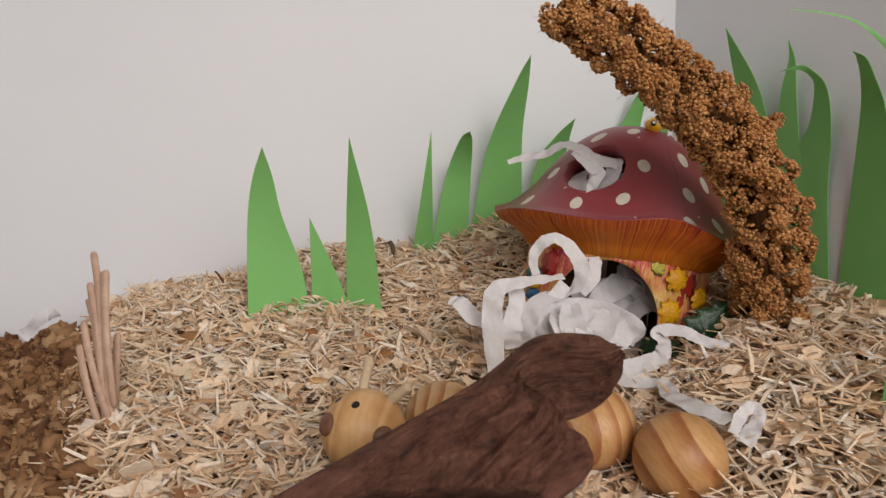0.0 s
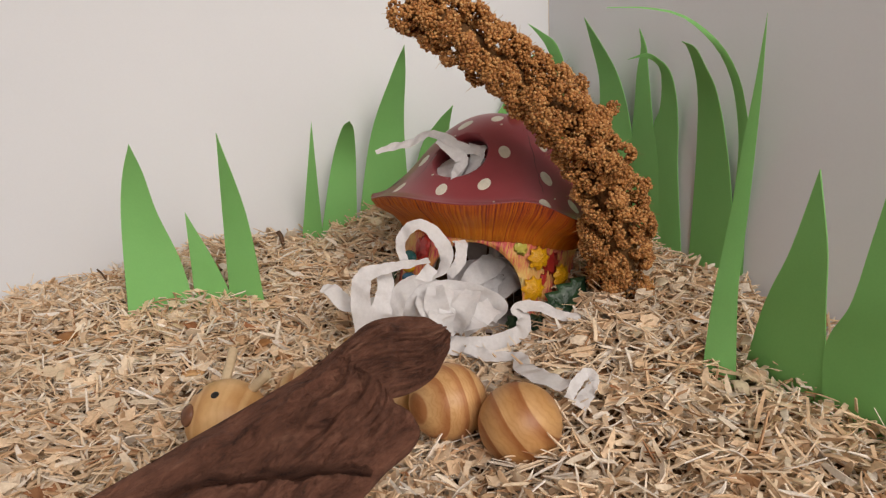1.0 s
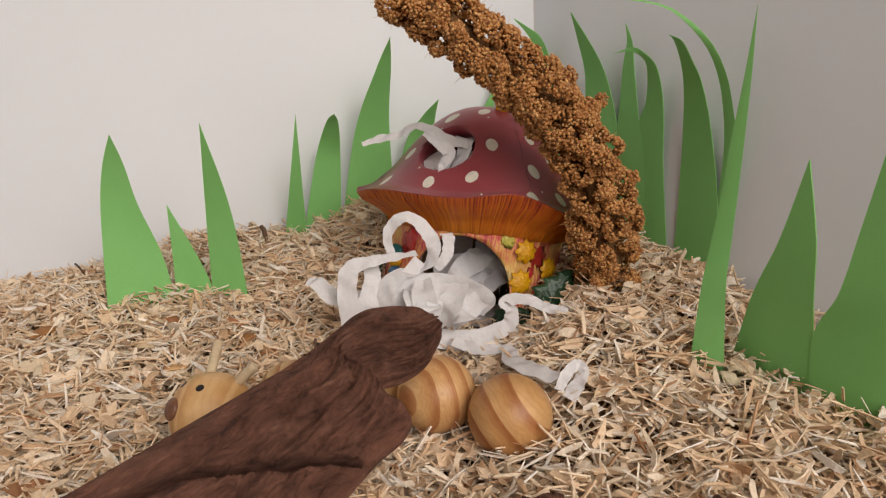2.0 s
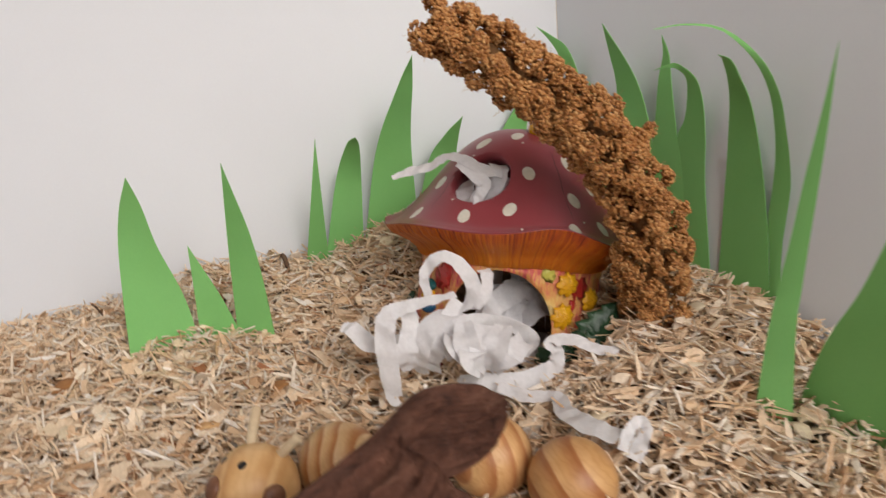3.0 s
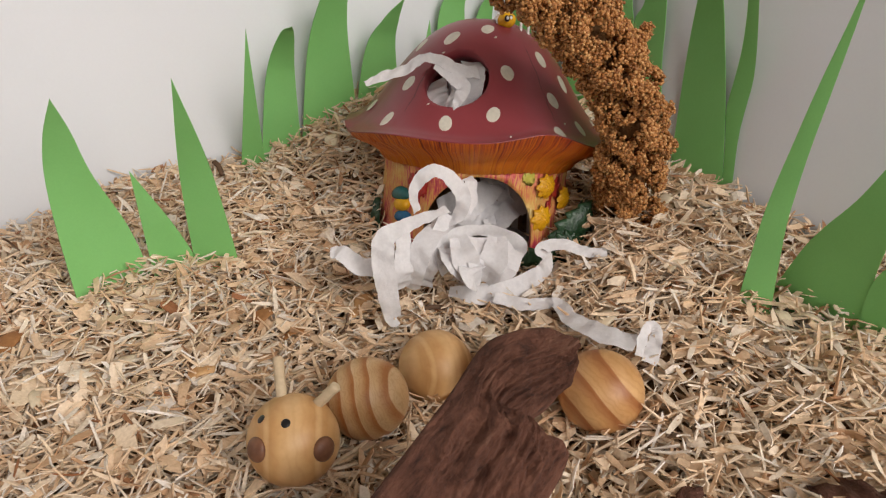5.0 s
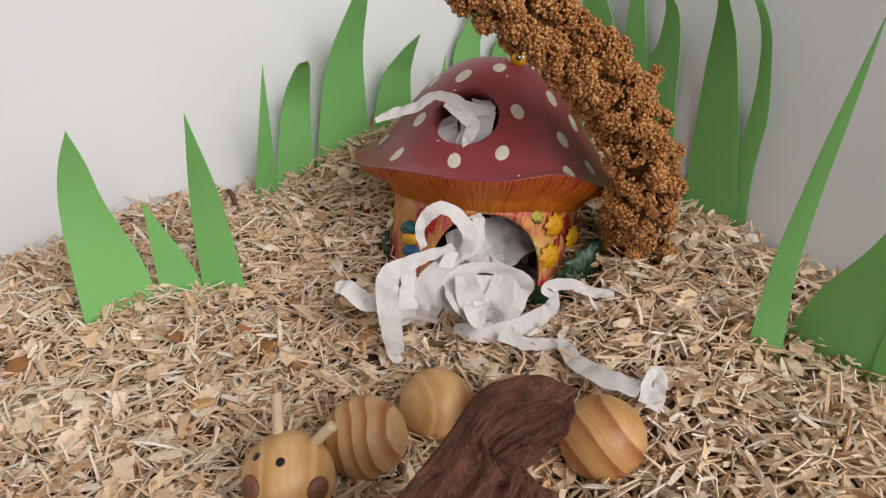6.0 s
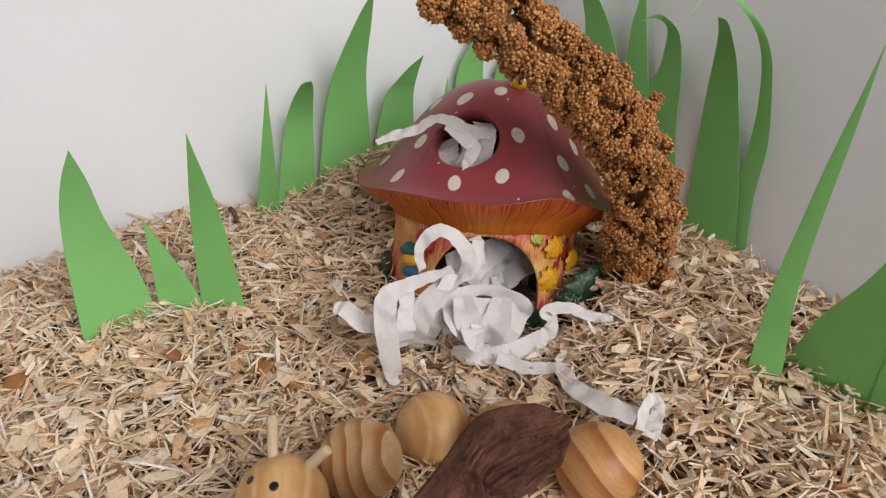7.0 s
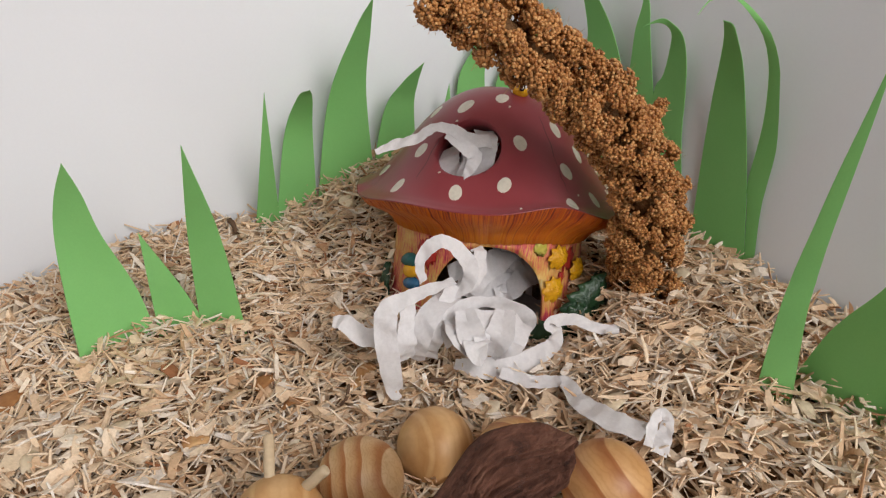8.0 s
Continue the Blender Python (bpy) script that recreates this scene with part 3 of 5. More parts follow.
tuft("tall green paper blades behind the toadstool house", [
    ((0.0222, 0.3970, 0.069), (0.0535, 0.3990, 0.072), (0.0511, 0.3510, 0.1526), [((0.0315, 0.3860, 0.1087), (0.0508, 0.3860, 0.1120)), ((0.0442, 0.3660, 0.1400), (0.0518, 0.3660, 0.1405))]),
    ((0.0505, 0.3990, 0.070), (0.0775, 0.4000, 0.075), (0.0778, 0.3730, 0.1242), [((0.0596, 0.3920, 0.1000), (0.0760, 0.3920, 0.1010)), ((0.0686, 0.3830, 0.1150), (0.0766, 0.3830, 0.1145))]),
    ((0.0830, 0.4000, 0.075), (0.0990, 0.4000, 0.078), (0.0966, 0.3940, 0.1130), [])])
tuft("green paper blades rising behind the millet spray", [
    ((0.1000, 0.3990, 0.075), (0.1190, 0.4005, 0.078), (0.1307, 0.3749, 0.1545), [((0.1030, 0.4003, 0.1110), (0.1188, 0.4010, 0.1120)), ((0.1115, 0.3975, 0.1290), (0.1197, 0.3980, 0.1240)), ((0.1165, 0.3925, 0.1410), (0.1210, 0.3915, 0.1370)), ((0.1235, 0.3840, 0.1510), (0.1250, 0.3830, 0.1485))]),
    ((0.1220, 0.4005, 0.075), (0.1340, 0.4010, 0.078), (0.1377, 0.3940, 0.1290), [((0.1255, 0.4008, 0.1110), (0.1350, 0.4012, 0.1110))])])
tuft("green paper blades in the corner, one tip bent over", [
    ((0.1455, 0.3920, 0.075), (0.1520, 0.3760, 0.075), (0.1256, 0.3927, 0.1729), [((0.1440, 0.3930, 0.1200), (0.1497, 0.3780, 0.1150)), ((0.1415, 0.3915, 0.1440), (0.1455, 0.3813, 0.1413)), ((0.1360, 0.3905, 0.1585), (0.1398, 0.3842, 0.1593)), ((0.1315, 0.3915, 0.1660), (0.1330, 0.3890, 0.1670))]),
    ((0.1490, 0.3800, 0.070), (0.1570, 0.3650, 0.070), (0.1442, 0.3633, 0.1379), [((0.1480, 0.3730, 0.1060), (0.1530, 0.3650, 0.1060))])])
tuft("three joined green paper blades on the side board, one tip curled over", [
    ((0.1565, 0.3650, 0.045), (0.1665, 0.3395, 0.045), (0.1399, 0.3310, 0.1604), [((0.1560, 0.3600, 0.0800), (0.1663, 0.3385, 0.0780)), ((0.1555, 0.3560, 0.1050), (0.1661, 0.3371, 0.1017)), ((0.1549, 0.3530, 0.1257), (0.1625, 0.3358, 0.1201)), ((0.1525, 0.3481, 0.1366), (0.1581, 0.3361, 0.1343)), ((0.1473, 0.3419, 0.1483), (0.1504, 0.3337, 0.1464))]),
    ((0.1663, 0.3398, 0.045), (0.1742, 0.3190, 0.045), (0.1630, 0.3181, 0.1518), [((0.1662, 0.3385, 0.0780), (0.1735, 0.3200, 0.0780)), ((0.1661, 0.3371, 0.1017), (0.1712, 0.3214, 0.1042)), ((0.1659, 0.3324, 0.1168), (0.1701, 0.3214, 0.1152)), ((0.1655, 0.3279, 0.1327), (0.1683, 0.3206, 0.1313)), ((0.1652, 0.3218, 0.1435), (0.1667, 0.3190, 0.1431))]),
    ((0.1740, 0.3194, 0.045), (0.1789, 0.3068, 0.045), (0.1482, 0.2956, 0.1328), [((0.1733, 0.3204, 0.0800), (0.1774, 0.3082, 0.0816)), ((0.1712, 0.3214, 0.1042), (0.1763, 0.3052, 0.1024)), ((0.1712, 0.3142, 0.1126), (0.1735, 0.3012, 0.1175)), ((0.1695, 0.3078, 0.1222), (0.1686, 0.2973, 0.1282)), ((0.1652, 0.3005, 0.1302), (0.1620, 0.2962, 0.1338)), ((0.1575, 0.2972, 0.1340), (0.1565, 0.2955, 0.1355))])])
tuft("two green paper blades, one arching far over", [
    ((0.1798, 0.3042, 0.040), (0.1895, 0.2787, 0.040), (0.1558, 0.2572, 0.1321), [((0.1809, 0.2986, 0.0733), (0.1883, 0.2784, 0.0679)), ((0.1786, 0.2905, 0.1009), (0.1840, 0.2764, 0.0969)), ((0.1738, 0.2807, 0.1167), (0.1773, 0.2714, 0.1152)), ((0.1670, 0.2704, 0.1255), (0.1691, 0.2649, 0.1244)), ((0.1604, 0.2625, 0.1313), (0.1628, 0.2605, 0.1305))]),
    ((0.1893, 0.2787, 0.040), (0.1911, 0.2747, 0.042), (0.1090, 0.2090, 0.1320), [((0.1894, 0.2784, 0.0544), (0.1914, 0.2731, 0.0552)), ((0.1886, 0.2783, 0.0674), (0.1916, 0.2704, 0.0683)), ((0.1877, 0.2737, 0.0803), (0.1906, 0.2661, 0.0809)), ((0.1855, 0.2682, 0.0929), (0.1876, 0.2624, 0.0931)), ((0.1817, 0.2628, 0.1047), (0.1833, 0.2583, 0.1046)), ((0.1767, 0.2575, 0.1158), (0.1781, 0.2537, 0.1157)), ((0.1696, 0.2530, 0.1258), (0.1707, 0.2505, 0.1264)), ((0.1610, 0.2505, 0.1338), (0.1618, 0.2500, 0.1350)), ((0.1479, 0.2430, 0.1385), (0.1479, 0.2433, 0.1393)), ((0.1280, 0.2280, 0.1370), (0.1280, 0.2281, 0.1373))])])
tuft("wide green paper cut-out with pointed blades at the side", [
    ((0.1440, 0.2200, 0.010), (0.1536, 0.2118, 0.010), (0.1435, 0.1780, 0.1220), [((0.1455, 0.2123, 0.0366), (0.1508, 0.2058, 0.0377)), ((0.1470, 0.2086, 0.0534), (0.1509, 0.2028, 0.0541)), ((0.1472, 0.2026, 0.0696), (0.1503, 0.1984, 0.0696)), ((0.1462, 0.1954, 0.0862), (0.1486, 0.1922, 0.0860)), ((0.1452, 0.1870, 0.1040), (0.1464, 0.1852, 0.1040))]),
    ((0.1616, 0.2262, 0.010), (0.1735, 0.1935, 0.003), (0.1517, 0.1666, 0.0787), [((0.1580, 0.2060, 0.0300), (0.1668, 0.1847, 0.0250)), ((0.1563, 0.1965, 0.0420), (0.1625, 0.1788, 0.0400)), ((0.1544, 0.1830, 0.0564), (0.1583, 0.1725, 0.0570))]),
    ((0.1730, 0.1940, 0.002), (0.1830, 0.1680, -0.006), (0.1590, 0.1470, 0.0840), [((0.1664, 0.1847, 0.0250), (0.1790, 0.1620, 0.0200)), ((0.1644, 0.1711, 0.0415), (0.1735, 0.1560, 0.0420)), ((0.1625, 0.1610, 0.0600), (0.1680, 0.1510, 0.0610))])])


# ---- wooden caterpillar toy ----
def ball_mesh(name, r, mat, bore=True):
    bm = bmesh.new()
    bmesh.ops.create_uvsphere(bm, u_segments=40, v_segments=26, radius=r)
    for v in bm.verts:
        v.co.z *= 0.97
        if bore and abs(v.co.z) > r * 0.94:
            v.co.z = math.copysign(r * 0.94 - 0.0012, v.co.z)
    return bm_mesh(name, bm, mat)


def stick_mesh(name, a, b, r, mat, rough=0.0, seg=10, rows=10, flat=1.0):
    """A rod from a to b with rounded ends, a little uneven."""
    a, b = np.array(a, float), np.array(b, float)
    d = unit(b - a)
    s = unit(np.cross(d, (0.3, 0.9, 0.2)))
    u = np.cross(d, s)
    vs, fs = [], []
    ts = [0, 0.012, 0.04] + list(np.linspace(0.12, 0.88, rows)) + [0.96, 0.988, 1]
    rs = [0.35, 0.8, 1.0] + [1.0] * rows + [1.0, 0.8, 0.35]
    for i, (t, k) in enumerate(zip(ts, rs)):
        c = a + (b - a) * t + s * rough * math.sin(5 * t + a[0] * 900) + u * rough * math.cos(4 * t + a[1] * 700)
        for j in range(seg):
            w = 2 * math.pi * j / seg
            rr = r * k * (1 + 0.06 * math.sin(3 * w + i))
            vs.append(c + s * rr * math.cos(w) + u * rr * flat * math.sin(w))
    for i in range(len(ts) - 1):
        for j in range(seg):
            fs.append((i * seg + j, i * seg + (j + 1) % seg, (i + 1) * seg + (j + 1) % seg, (i + 1) * seg + j))
    fs.append(tuple(range(seg))[::-1])
    fs.append(tuple((len(ts) - 1) * seg + j for j in range(seg)))
    return mesh_of(name, vs, fs, mat)


def disc_on(name, centre, toward, r_ball, r, mat, parent, label, thick=0.0007):
    d = Vector(toward).normalized()
    bm = bmesh.new()
    bmesh.ops.create_uvsphere(bm, u_segments=18, v_segments=10, radius=1)
    for v in bm.verts:
        v.co = Vector((v.co.x * r, v.co.y * r, v.co.z * thick))
    me = bm_mesh(name, bm, mat)
    return part(name, me, parent, label, Matrix.Translation(Vector(centre) + d * (r_ball - 0.0002)) @ d.to_track_quat("Z", "Y").to_matrix().to_4x4())


def build_caterpillar():
    cat = thing("wooden_caterpillar", (0.035, 0.225, -0.011), "turned wooden caterpillar toy lying half under bark", "wooden toy")
    hc = Vector((-0.0152, 0.2135, 0.0053))
    head = part("head", ball_mesh("head", 0.0132, WOOD_PLAIN, False), cat, "honey-coloured wooden head with painted eyes", Matrix.Translation(hc) @ pose(0, 0, 0, 20, 30, 10))
    for nm, c, mat, rot, lab in (("bead", (0.0092, 0.2253, 0.0052), WOOD_STRIPE, (0, 0, 0), "wooden bead with wavy stripes"), ("bead", (0.0365, 0.2393, 0.0017), WOOD_PLAIN, (60, 20, 40), "plain honey-coloured wooden bead"),
                            ("bead", (0.0558, 0.2160, 0.0064), WOOD_RING, (0, 0, 0), "wooden bead with curved growth rings"), ("bead", (0.0765, 0.1990, 0.0035), WOOD_BAND, (0, 0, 0), "wooden bead with broad dark bands")):
        part(nm, ball_mesh(nm, 0.0131, mat, False), cat, lab, Matrix.Translation(c) @ pose(0, 0, 0, *rot))
    return cat, head, hc


caterpillar, head, HC = build_caterpillar()


# ---- slab of bark ----
def build_bark():
    top = spline([(0.0490, 0.1772, 0.0396), (0.0446, 0.1767, 0.0424), (0.0321, 0.1781, 0.0414), (0.0175, 0.1722, 0.0318), (-0.0183, 0.1507, 0.0166), (-0.0733, 0.1167, -0.0058), (-0.1433, 0.0727, -0.0348)], 1201)
    low = [(0.0515, 0.1770, 0.0372), (0.0518, 0.1758, 0.0330), (0.0490, 0.1728, 0.0280), (0.0432, 0.1706, 0.0240), (0.0300, 0.1645, 0.0216), (0.0428, 0.1618, 0.0178), (0.0412, 0.1600, 0.0122), (0.0335, 0.1565, 0.0070), (0.0240, 0.1503, -0.0012), (0.0067, 0.1347, -0.0168), (-0.0533, 0.0927, -0.0418), (-0.1333, 0.0397, -0.0718)]
    along = np.interp(np.linspace(0, 11, 280), range(12), [0, 0.5, 0.9, 1.3, 2.6, 3.0, 3.1, 3.25, 3.45, 3.9, 4.9, 6.0])
    Ue, Le = top[np.minimum((along * 200).astype(int), 1200)], spline(low, 280)
    n, cols = 280, 88
    vs, fs = [], []
    axis = unit(Ue[-1] - Ue[0])
    for i in range(n):
        a, b = Ue[i], Le[i]
        w = b - a
        nrm = unit(np.cross(axis, w))
        if nrm[1] > 0:
            nrm = -nrm
        for side in (1, -1):
            for c in range(cols + 1):
                u = c / cols if side == 1 else 1 - c / cols
                p = a + w * u
                bulge = math.sqrt(max(1 - (2 * u - 1) ** 2, 0)) * min(1, 0.45 + i / 30)
                q = p * 60
                ridge = noise.fractal(Vector((q @ axis * 0.35, u * 10, side * 3.0)), 0.8, 2.1, 5) * 0.0030
                lump = noise.fractal(Vector(p * 110), 0.8, 2.0, 5) * 0.0030
                split = float(np.interp(i, [182, 206, 222, 232], [0.90, 0.58, 0.30, 0.16])) + 0.03 * noise.noise(Vector((i * 0.11, 4.0, 0)))
                groove = -0.0105 * math.exp(-((u - split) / (0.016 + 0.016 * u)) ** 4) * (180 < i < 236) if side == 1 else 0
                th = (0.0055 if side == 1 else 0.0060) * bulge + (ridge + lump) * bulge * min(1, 0.15 + i / 30) + groove
                vs.append(p + nrm * side * th + axis * noise.noise(Vector(p * 160)) * 0.0010)
    w2 = 2 * (cols + 1)
    for i in range(n - 1):
        for c in range(w2):
            fs.append((i * w2 + c, i * w2 + (c + 1) % w2, (i + 1) * w2 + (c + 1) % w2, (i + 1) * w2 + c))
    fs.append(tuple(range(w2))[::-1])
    fs.append(tuple((n - 1) * w2 + c for c in range(w2)))
    me = solid("bark_slab", vs, fs, BARK)
    # the fibres run along the slab's own x
    z = unit(np.cross(axis, Le[120] - Ue[120]))
    turn = Matrix((axis, np.cross(z, axis), z)).transposed().to_4x4()
    turn.translation = Ue[60]
    me.transform(turn.inverted())
    ob = new("bark_slab", me)
    ob.matrix_world = turn
    tagged(ob, "rough dark brown slab of bark lying across the toy", "bark")


build_bark()


# ---- spray of millet ----
def seeds_mesh(name, centres, radii, mat):
    bm = bmesh.new()
    bmesh.ops.create_icosphere(bm, subdivisions=1, radius=1.0)
    bv = np.array([v.co for v in bm.verts])
    bf = np.array([[v.index for v in f.verts] for f in bm.faces])
    bm.free()
    k, nv = len(centres), len(bv)
    vs = (bv[None] * radii[:, None, None] + centres[:, None]).reshape(-1, 3)
    fs = (bf[None] + (np.arange(k) * nv)[:, None, None]).reshape(-1, 3)
    return arrays_mesh(name, vs, fs, mat)


def arrays_mesh(name, vs, fs, mat, smooth=True):
    """A mesh from arrays of corners and equal-sided faces, quickly."""
    me = bpy.data.meshes.new(name)
    k = fs.shape[1]
    me.vertices.add(len(vs))
    me.vertices.foreach_set("co", np.ascontiguousarray(vs, np.float32).ravel())
    me.loops.add(fs.size)
    me.loops.foreach_set("vertex_index", np.ascontiguousarray(fs, np.int32).ravel())
    me.polygons.add(len(fs))
    me.polygons.foreach_set("loop_start", np.arange(len(fs), dtype=np.int32) * k)
    me.polygons.foreach_set("loop_total", np.full(len(fs), k, np.int32))
    me.polygons.foreach_set("use_smooth", np.full(len(fs), smooth))
    me.materials.append(mat)
    me.update(calc_edges=True)
    me.validate()
    return me


def build_millet():
    rng = np.random.default_rng(5)
    axis = spline([(0.0472, 0.2460, 0.1442), (0.0660, 0.2470, 0.1345), (0.0790, 0.2475, 0.1250), (0.0935, 0.2480, 0.1145), (0.1065, 0.2490, 0.1040), (0.1155, 0.2510, 0.0930), (0.1235, 0.2540, 0.0800), (0.1300, 0.2610, 0.0630), (0.1340, 0.2690, 0.0460), (0.1360, 0.2740, 0.0300), (0.1365, 0.2750, 0.0180)], 400)
    tang = np.gradient(axis, axis=0)
    tang /= np.linalg.norm(tang, axis=1)[:, None]
    spray = thing("millet_spray", tuple(axis[-1]), "dried golden-brown millet spray leaning over the toadstool cap", "millet spray")
    step = np.linalg.norm(np.diff(axis, axis=0), axis=1)
    dist = np.r_[0, np.cumsum(step)]
    total = dist[-1]
    centres, radii = [], []
    # lobes of seeds set round the stalk, each a clump of smaller tufts
    lobes = 118
    for c in range(lobes):
        along = (c + rng.uniform(-0.35, 0.35)) / lobes * total
        i = int(np.searchsorted(dist, np.clip(along, 0, total * 0.999)))
        t = tang[i]
        a = unit(np.cross(t, (0.1, 1.0, 0.2)))
        b = np.cross(t, a)
        th = c * 2.399963 + rng.uniform(-0.35, 0.35)
        f = along / total
        body = (0.0076 + 0.0014 * min(1, max(0, (f - 0.30) / 0.35))) * (0.7 if f < 0.05 else 1.0)
        d = a * math.cos(th) + b * math.sin(th)
        reach = rng.uniform(0.70, 1.15) if f > 0.3 else rng.uniform(0.75, 1.05)
        core = axis[i] + d * body * reach
        size = rng.uniform(0.0044, 0.0064) * (0.95 if f < 0.3 else 1.0)
        for _ in range(7):
            v0 = rng.normal(size=3)
            v0 = unit(v0 + d * 0.9)
            tuft_at, tuft_r = core + v0 * size * 0.55, size * rng.uniform(0.42, 0.62)
            v = rng.normal(size=(72, 3))
            v /= np.linalg.norm(v, axis=1)[:, None]
            v = v[(v @ v0) > -0.1]
            centres.append(tuft_at + v * (tuft_r * rng.uniform(0.76, 1.14, len(v)))[:, None])
            radii.append(rng.uniform(0.00052, 0.00078, len(v)))
    # a side sprig that stands off the stalk
    for c in range(9):
        core = np.array([0.1152, 0.2470, 0.0965]) + np.array([0.0078, -0.001, 0.0082]) * c / 8 * 1.1
        v = rng.normal(size=(60, 3))
        v /= np.linalg.norm(v, axis=1)[:, None]
        centres.append(core + v * 0.0024 * rng.uniform(0.8, 1.1, (60, 1)))
        radii.append(rng.uniform(0.00046, 0.00065, 60))
    me = seeds_mesh("seed_head", np.concatenate(centres), np.concatenate(radii), SEED)
    ob = part("seed_head", me, spray, "clustered round millet seeds")
    ob["kind"] = "stuff"
    # stalk
    vs, fs, seg = [], [], 14
    rows = range(0, 400, 6)
    for i in rows:
        t = tang[i]
        a = unit(np.cross(t, (0.1, 1.0, 0.2)))
        b = np.cross(t, a)
        for j in range(seg):
            w = 2 * math.pi * j / seg
            r = (0.0034 + 0.0026 * min(1, max(0, (i - 120) / 140))) * (1 + 0.15 * math.sin(i * 0.5 + j)) * min(1, 0.3 + i / 30)
            vs.append(axis[i] + (a * math.cos(w) + b * math.sin(w)) * r)
    for i in range(len(rows) - 1):
        for j in range(seg):
            fs.append((i * seg + j, i * seg + (j + 1) % seg, (i + 1) * seg + (j + 1) % seg, (i + 1) * seg + j))
    part("stalk", mesh_of("stalk", vs, fs, MILLSTEM), spray, "brown fibrous stalk")
    # fine bristles between the seeds
    cs = np.concatenate(centres)
    pick = cs[rng.choice(len(cs), 4000, replace=False)]
    near = np.array([axis[np.argmin(((axis - p) ** 2).sum(1))] for p in pick])
    d = pick - near
    d /= np.linalg.norm(d, axis=1)[:, None] + 1e-9
    d += rng.normal(scale=0.5, size=d.shape)
    sd = np.cross(d, rng.normal(size=d.shape))
    sd /= np.linalg.norm(sd, axis=1)[:, None]
    ln = rng.uniform(0.0008, 0.0020, (len(pick), 1))
    w = 0.00006
    quad = np.stack([pick - sd * w, pick + sd * w, pick + d * ln + sd * w * 0.4, pick + d * ln - sd * w * 0.4], 1)
    sd2 = np.cross(d, sd) * w
    quad2 = np.stack([pick - sd2, pick + sd2, pick + d * ln + sd2 * 0.4, pick + d * ln - sd2 * 0.4], 1)
    vs = np.concatenate([quad, quad2]).reshape(-1, 3)
    ob = part("bristles", arrays_mesh("bristles", vs, np.arange(len(vs)).reshape(-1, 4), STRAW), spray, "fine straw-coloured bristles")
    ob["kind"] = "stuff"


STRAW = plain("straw_bristle", (0.42, 0.25, 0.10), (0.55, 0.36, 0.17), 200, 0.7, 0.1, 900, 0.0002)
build_millet()


# ---- bundle of peeled sticks ----
def build_sticks():
    t = thing("stick_bundle", (-0.1075, 0.2400, -0.010), "bundle of peeled pale sticks standing upright in the substrate", "sticks")
    rows = [((-0.1054, 0.2400, -0.0105), (-0.1114, 0.2440, 0.0515)),
            ((-0.1070, 0.2385, -0.0110), (-0.1187, 0.2425, 0.0257)),
            ((-0.1067, 0.2395, 0.0017), (-0.1180, 0.2435, 0.0340)),
            ((-0.1091, 0.2415, 0.0121), (-0.1165, 0.2455, 0.0473)),
            ((-0.1102, 0.2425, 0.0238), (-0.1156, 0.2465, 0.0581)),
            ((-0.1056, 0.2385, 0.0109), (-0.1092, 0.2425, 0.0520)),
            ((-0.1062, 0.2420, -0.0106), (-0.1076, 0.2460, 0.0292)),
            ((-0.1076, 0.2410, -0.0058), (-0.1139, 0.2450, 0.0192)),
            ((-0.1112, 0.2430, 0.0257), (-0.1182, 0.2470, 0.0411))]
    for (bx, by, bz), tip in rows:
        part("stick", stick_mesh("stick", (bx, by, bz - 0.006), tip, 0.00165, STICKWOOD, 0.0005, seg=6, flat=0.62), t)


build_sticks()


# ---- painted relief and figures on the house ----
def on_stem(da, z, r=0.0395):
    """A place on the stem's face, turned da from the door, in the world."""
    a = FACE + da
    r += 0.0027
    return HOUSE @ Vector((r * math.cos(a), r * math.sin(a), z)), (HOUSE.to_3x3() @ Vector((math.cos(a), math.sin(a), 0))).normalized()


def leaf_mesh(name, length, width, mat):
    """A cupped pointed leaf along +y with a raised midrib and toothed edge."""
    vs, fs, rows, cols = [], [], 24, 8
    for side in (1, -1):
        for i in range(rows + 1):
            t = i / rows
            w = width * math.sin(math.pi * t ** 0.8) ** 0.8 * (1 - 0.42 * ((t * 5) % 1)) + 0.00003
            for c in range(cols + 1):
                u = 2 * c / cols - 1
                z = 0.0022 * math.sin(math.pi * t) - 0.0012 * u * u + 0.0007 * math.exp(-(u / 0.14) ** 2) + 0.0003 * math.sin(t * 30 - abs(u) * 5)
                vs.append((u * w, t * length, z + (0.0003 if side == 1 else -0.0004)))
    k = (rows + 1) * (cols + 1)
    for i in range(rows):
        for c in range(cols):
            q = (i * (cols + 1) + c, i * (cols + 1) + c + 1, (i + 1) * (cols + 1) + c + 1, (i + 1) * (cols + 1) + c)
            fs += [q, tuple(k + v for v in reversed(q))]
        for c in (0, cols):
            a, b = i * (cols + 1) + c, (i + 1) * (cols + 1) + c
            fs.append((a, b, k + b, k + a) if c == 0 else (b, a, k + a, k + b))
    return mesh_of(name, vs, fs, mat)


def blob(name, radii, mat, lumps=0.0, seed=0, sub=3):
    bm = bmesh.new()
    bmesh.ops.create_icosphere(bm, subdivisions=sub, radius=1)
    for v in bm.verts:
        k = 1 + lumps * noise.noise(v.co * 2.5 + Vector((seed * 7.3, 0, 0)))
        v.co = Vector((v.co.x * radii[0], v.co.y * radii[1], v.co.z * radii[2])) * k
    return bm_mesh(name, bm, mat)


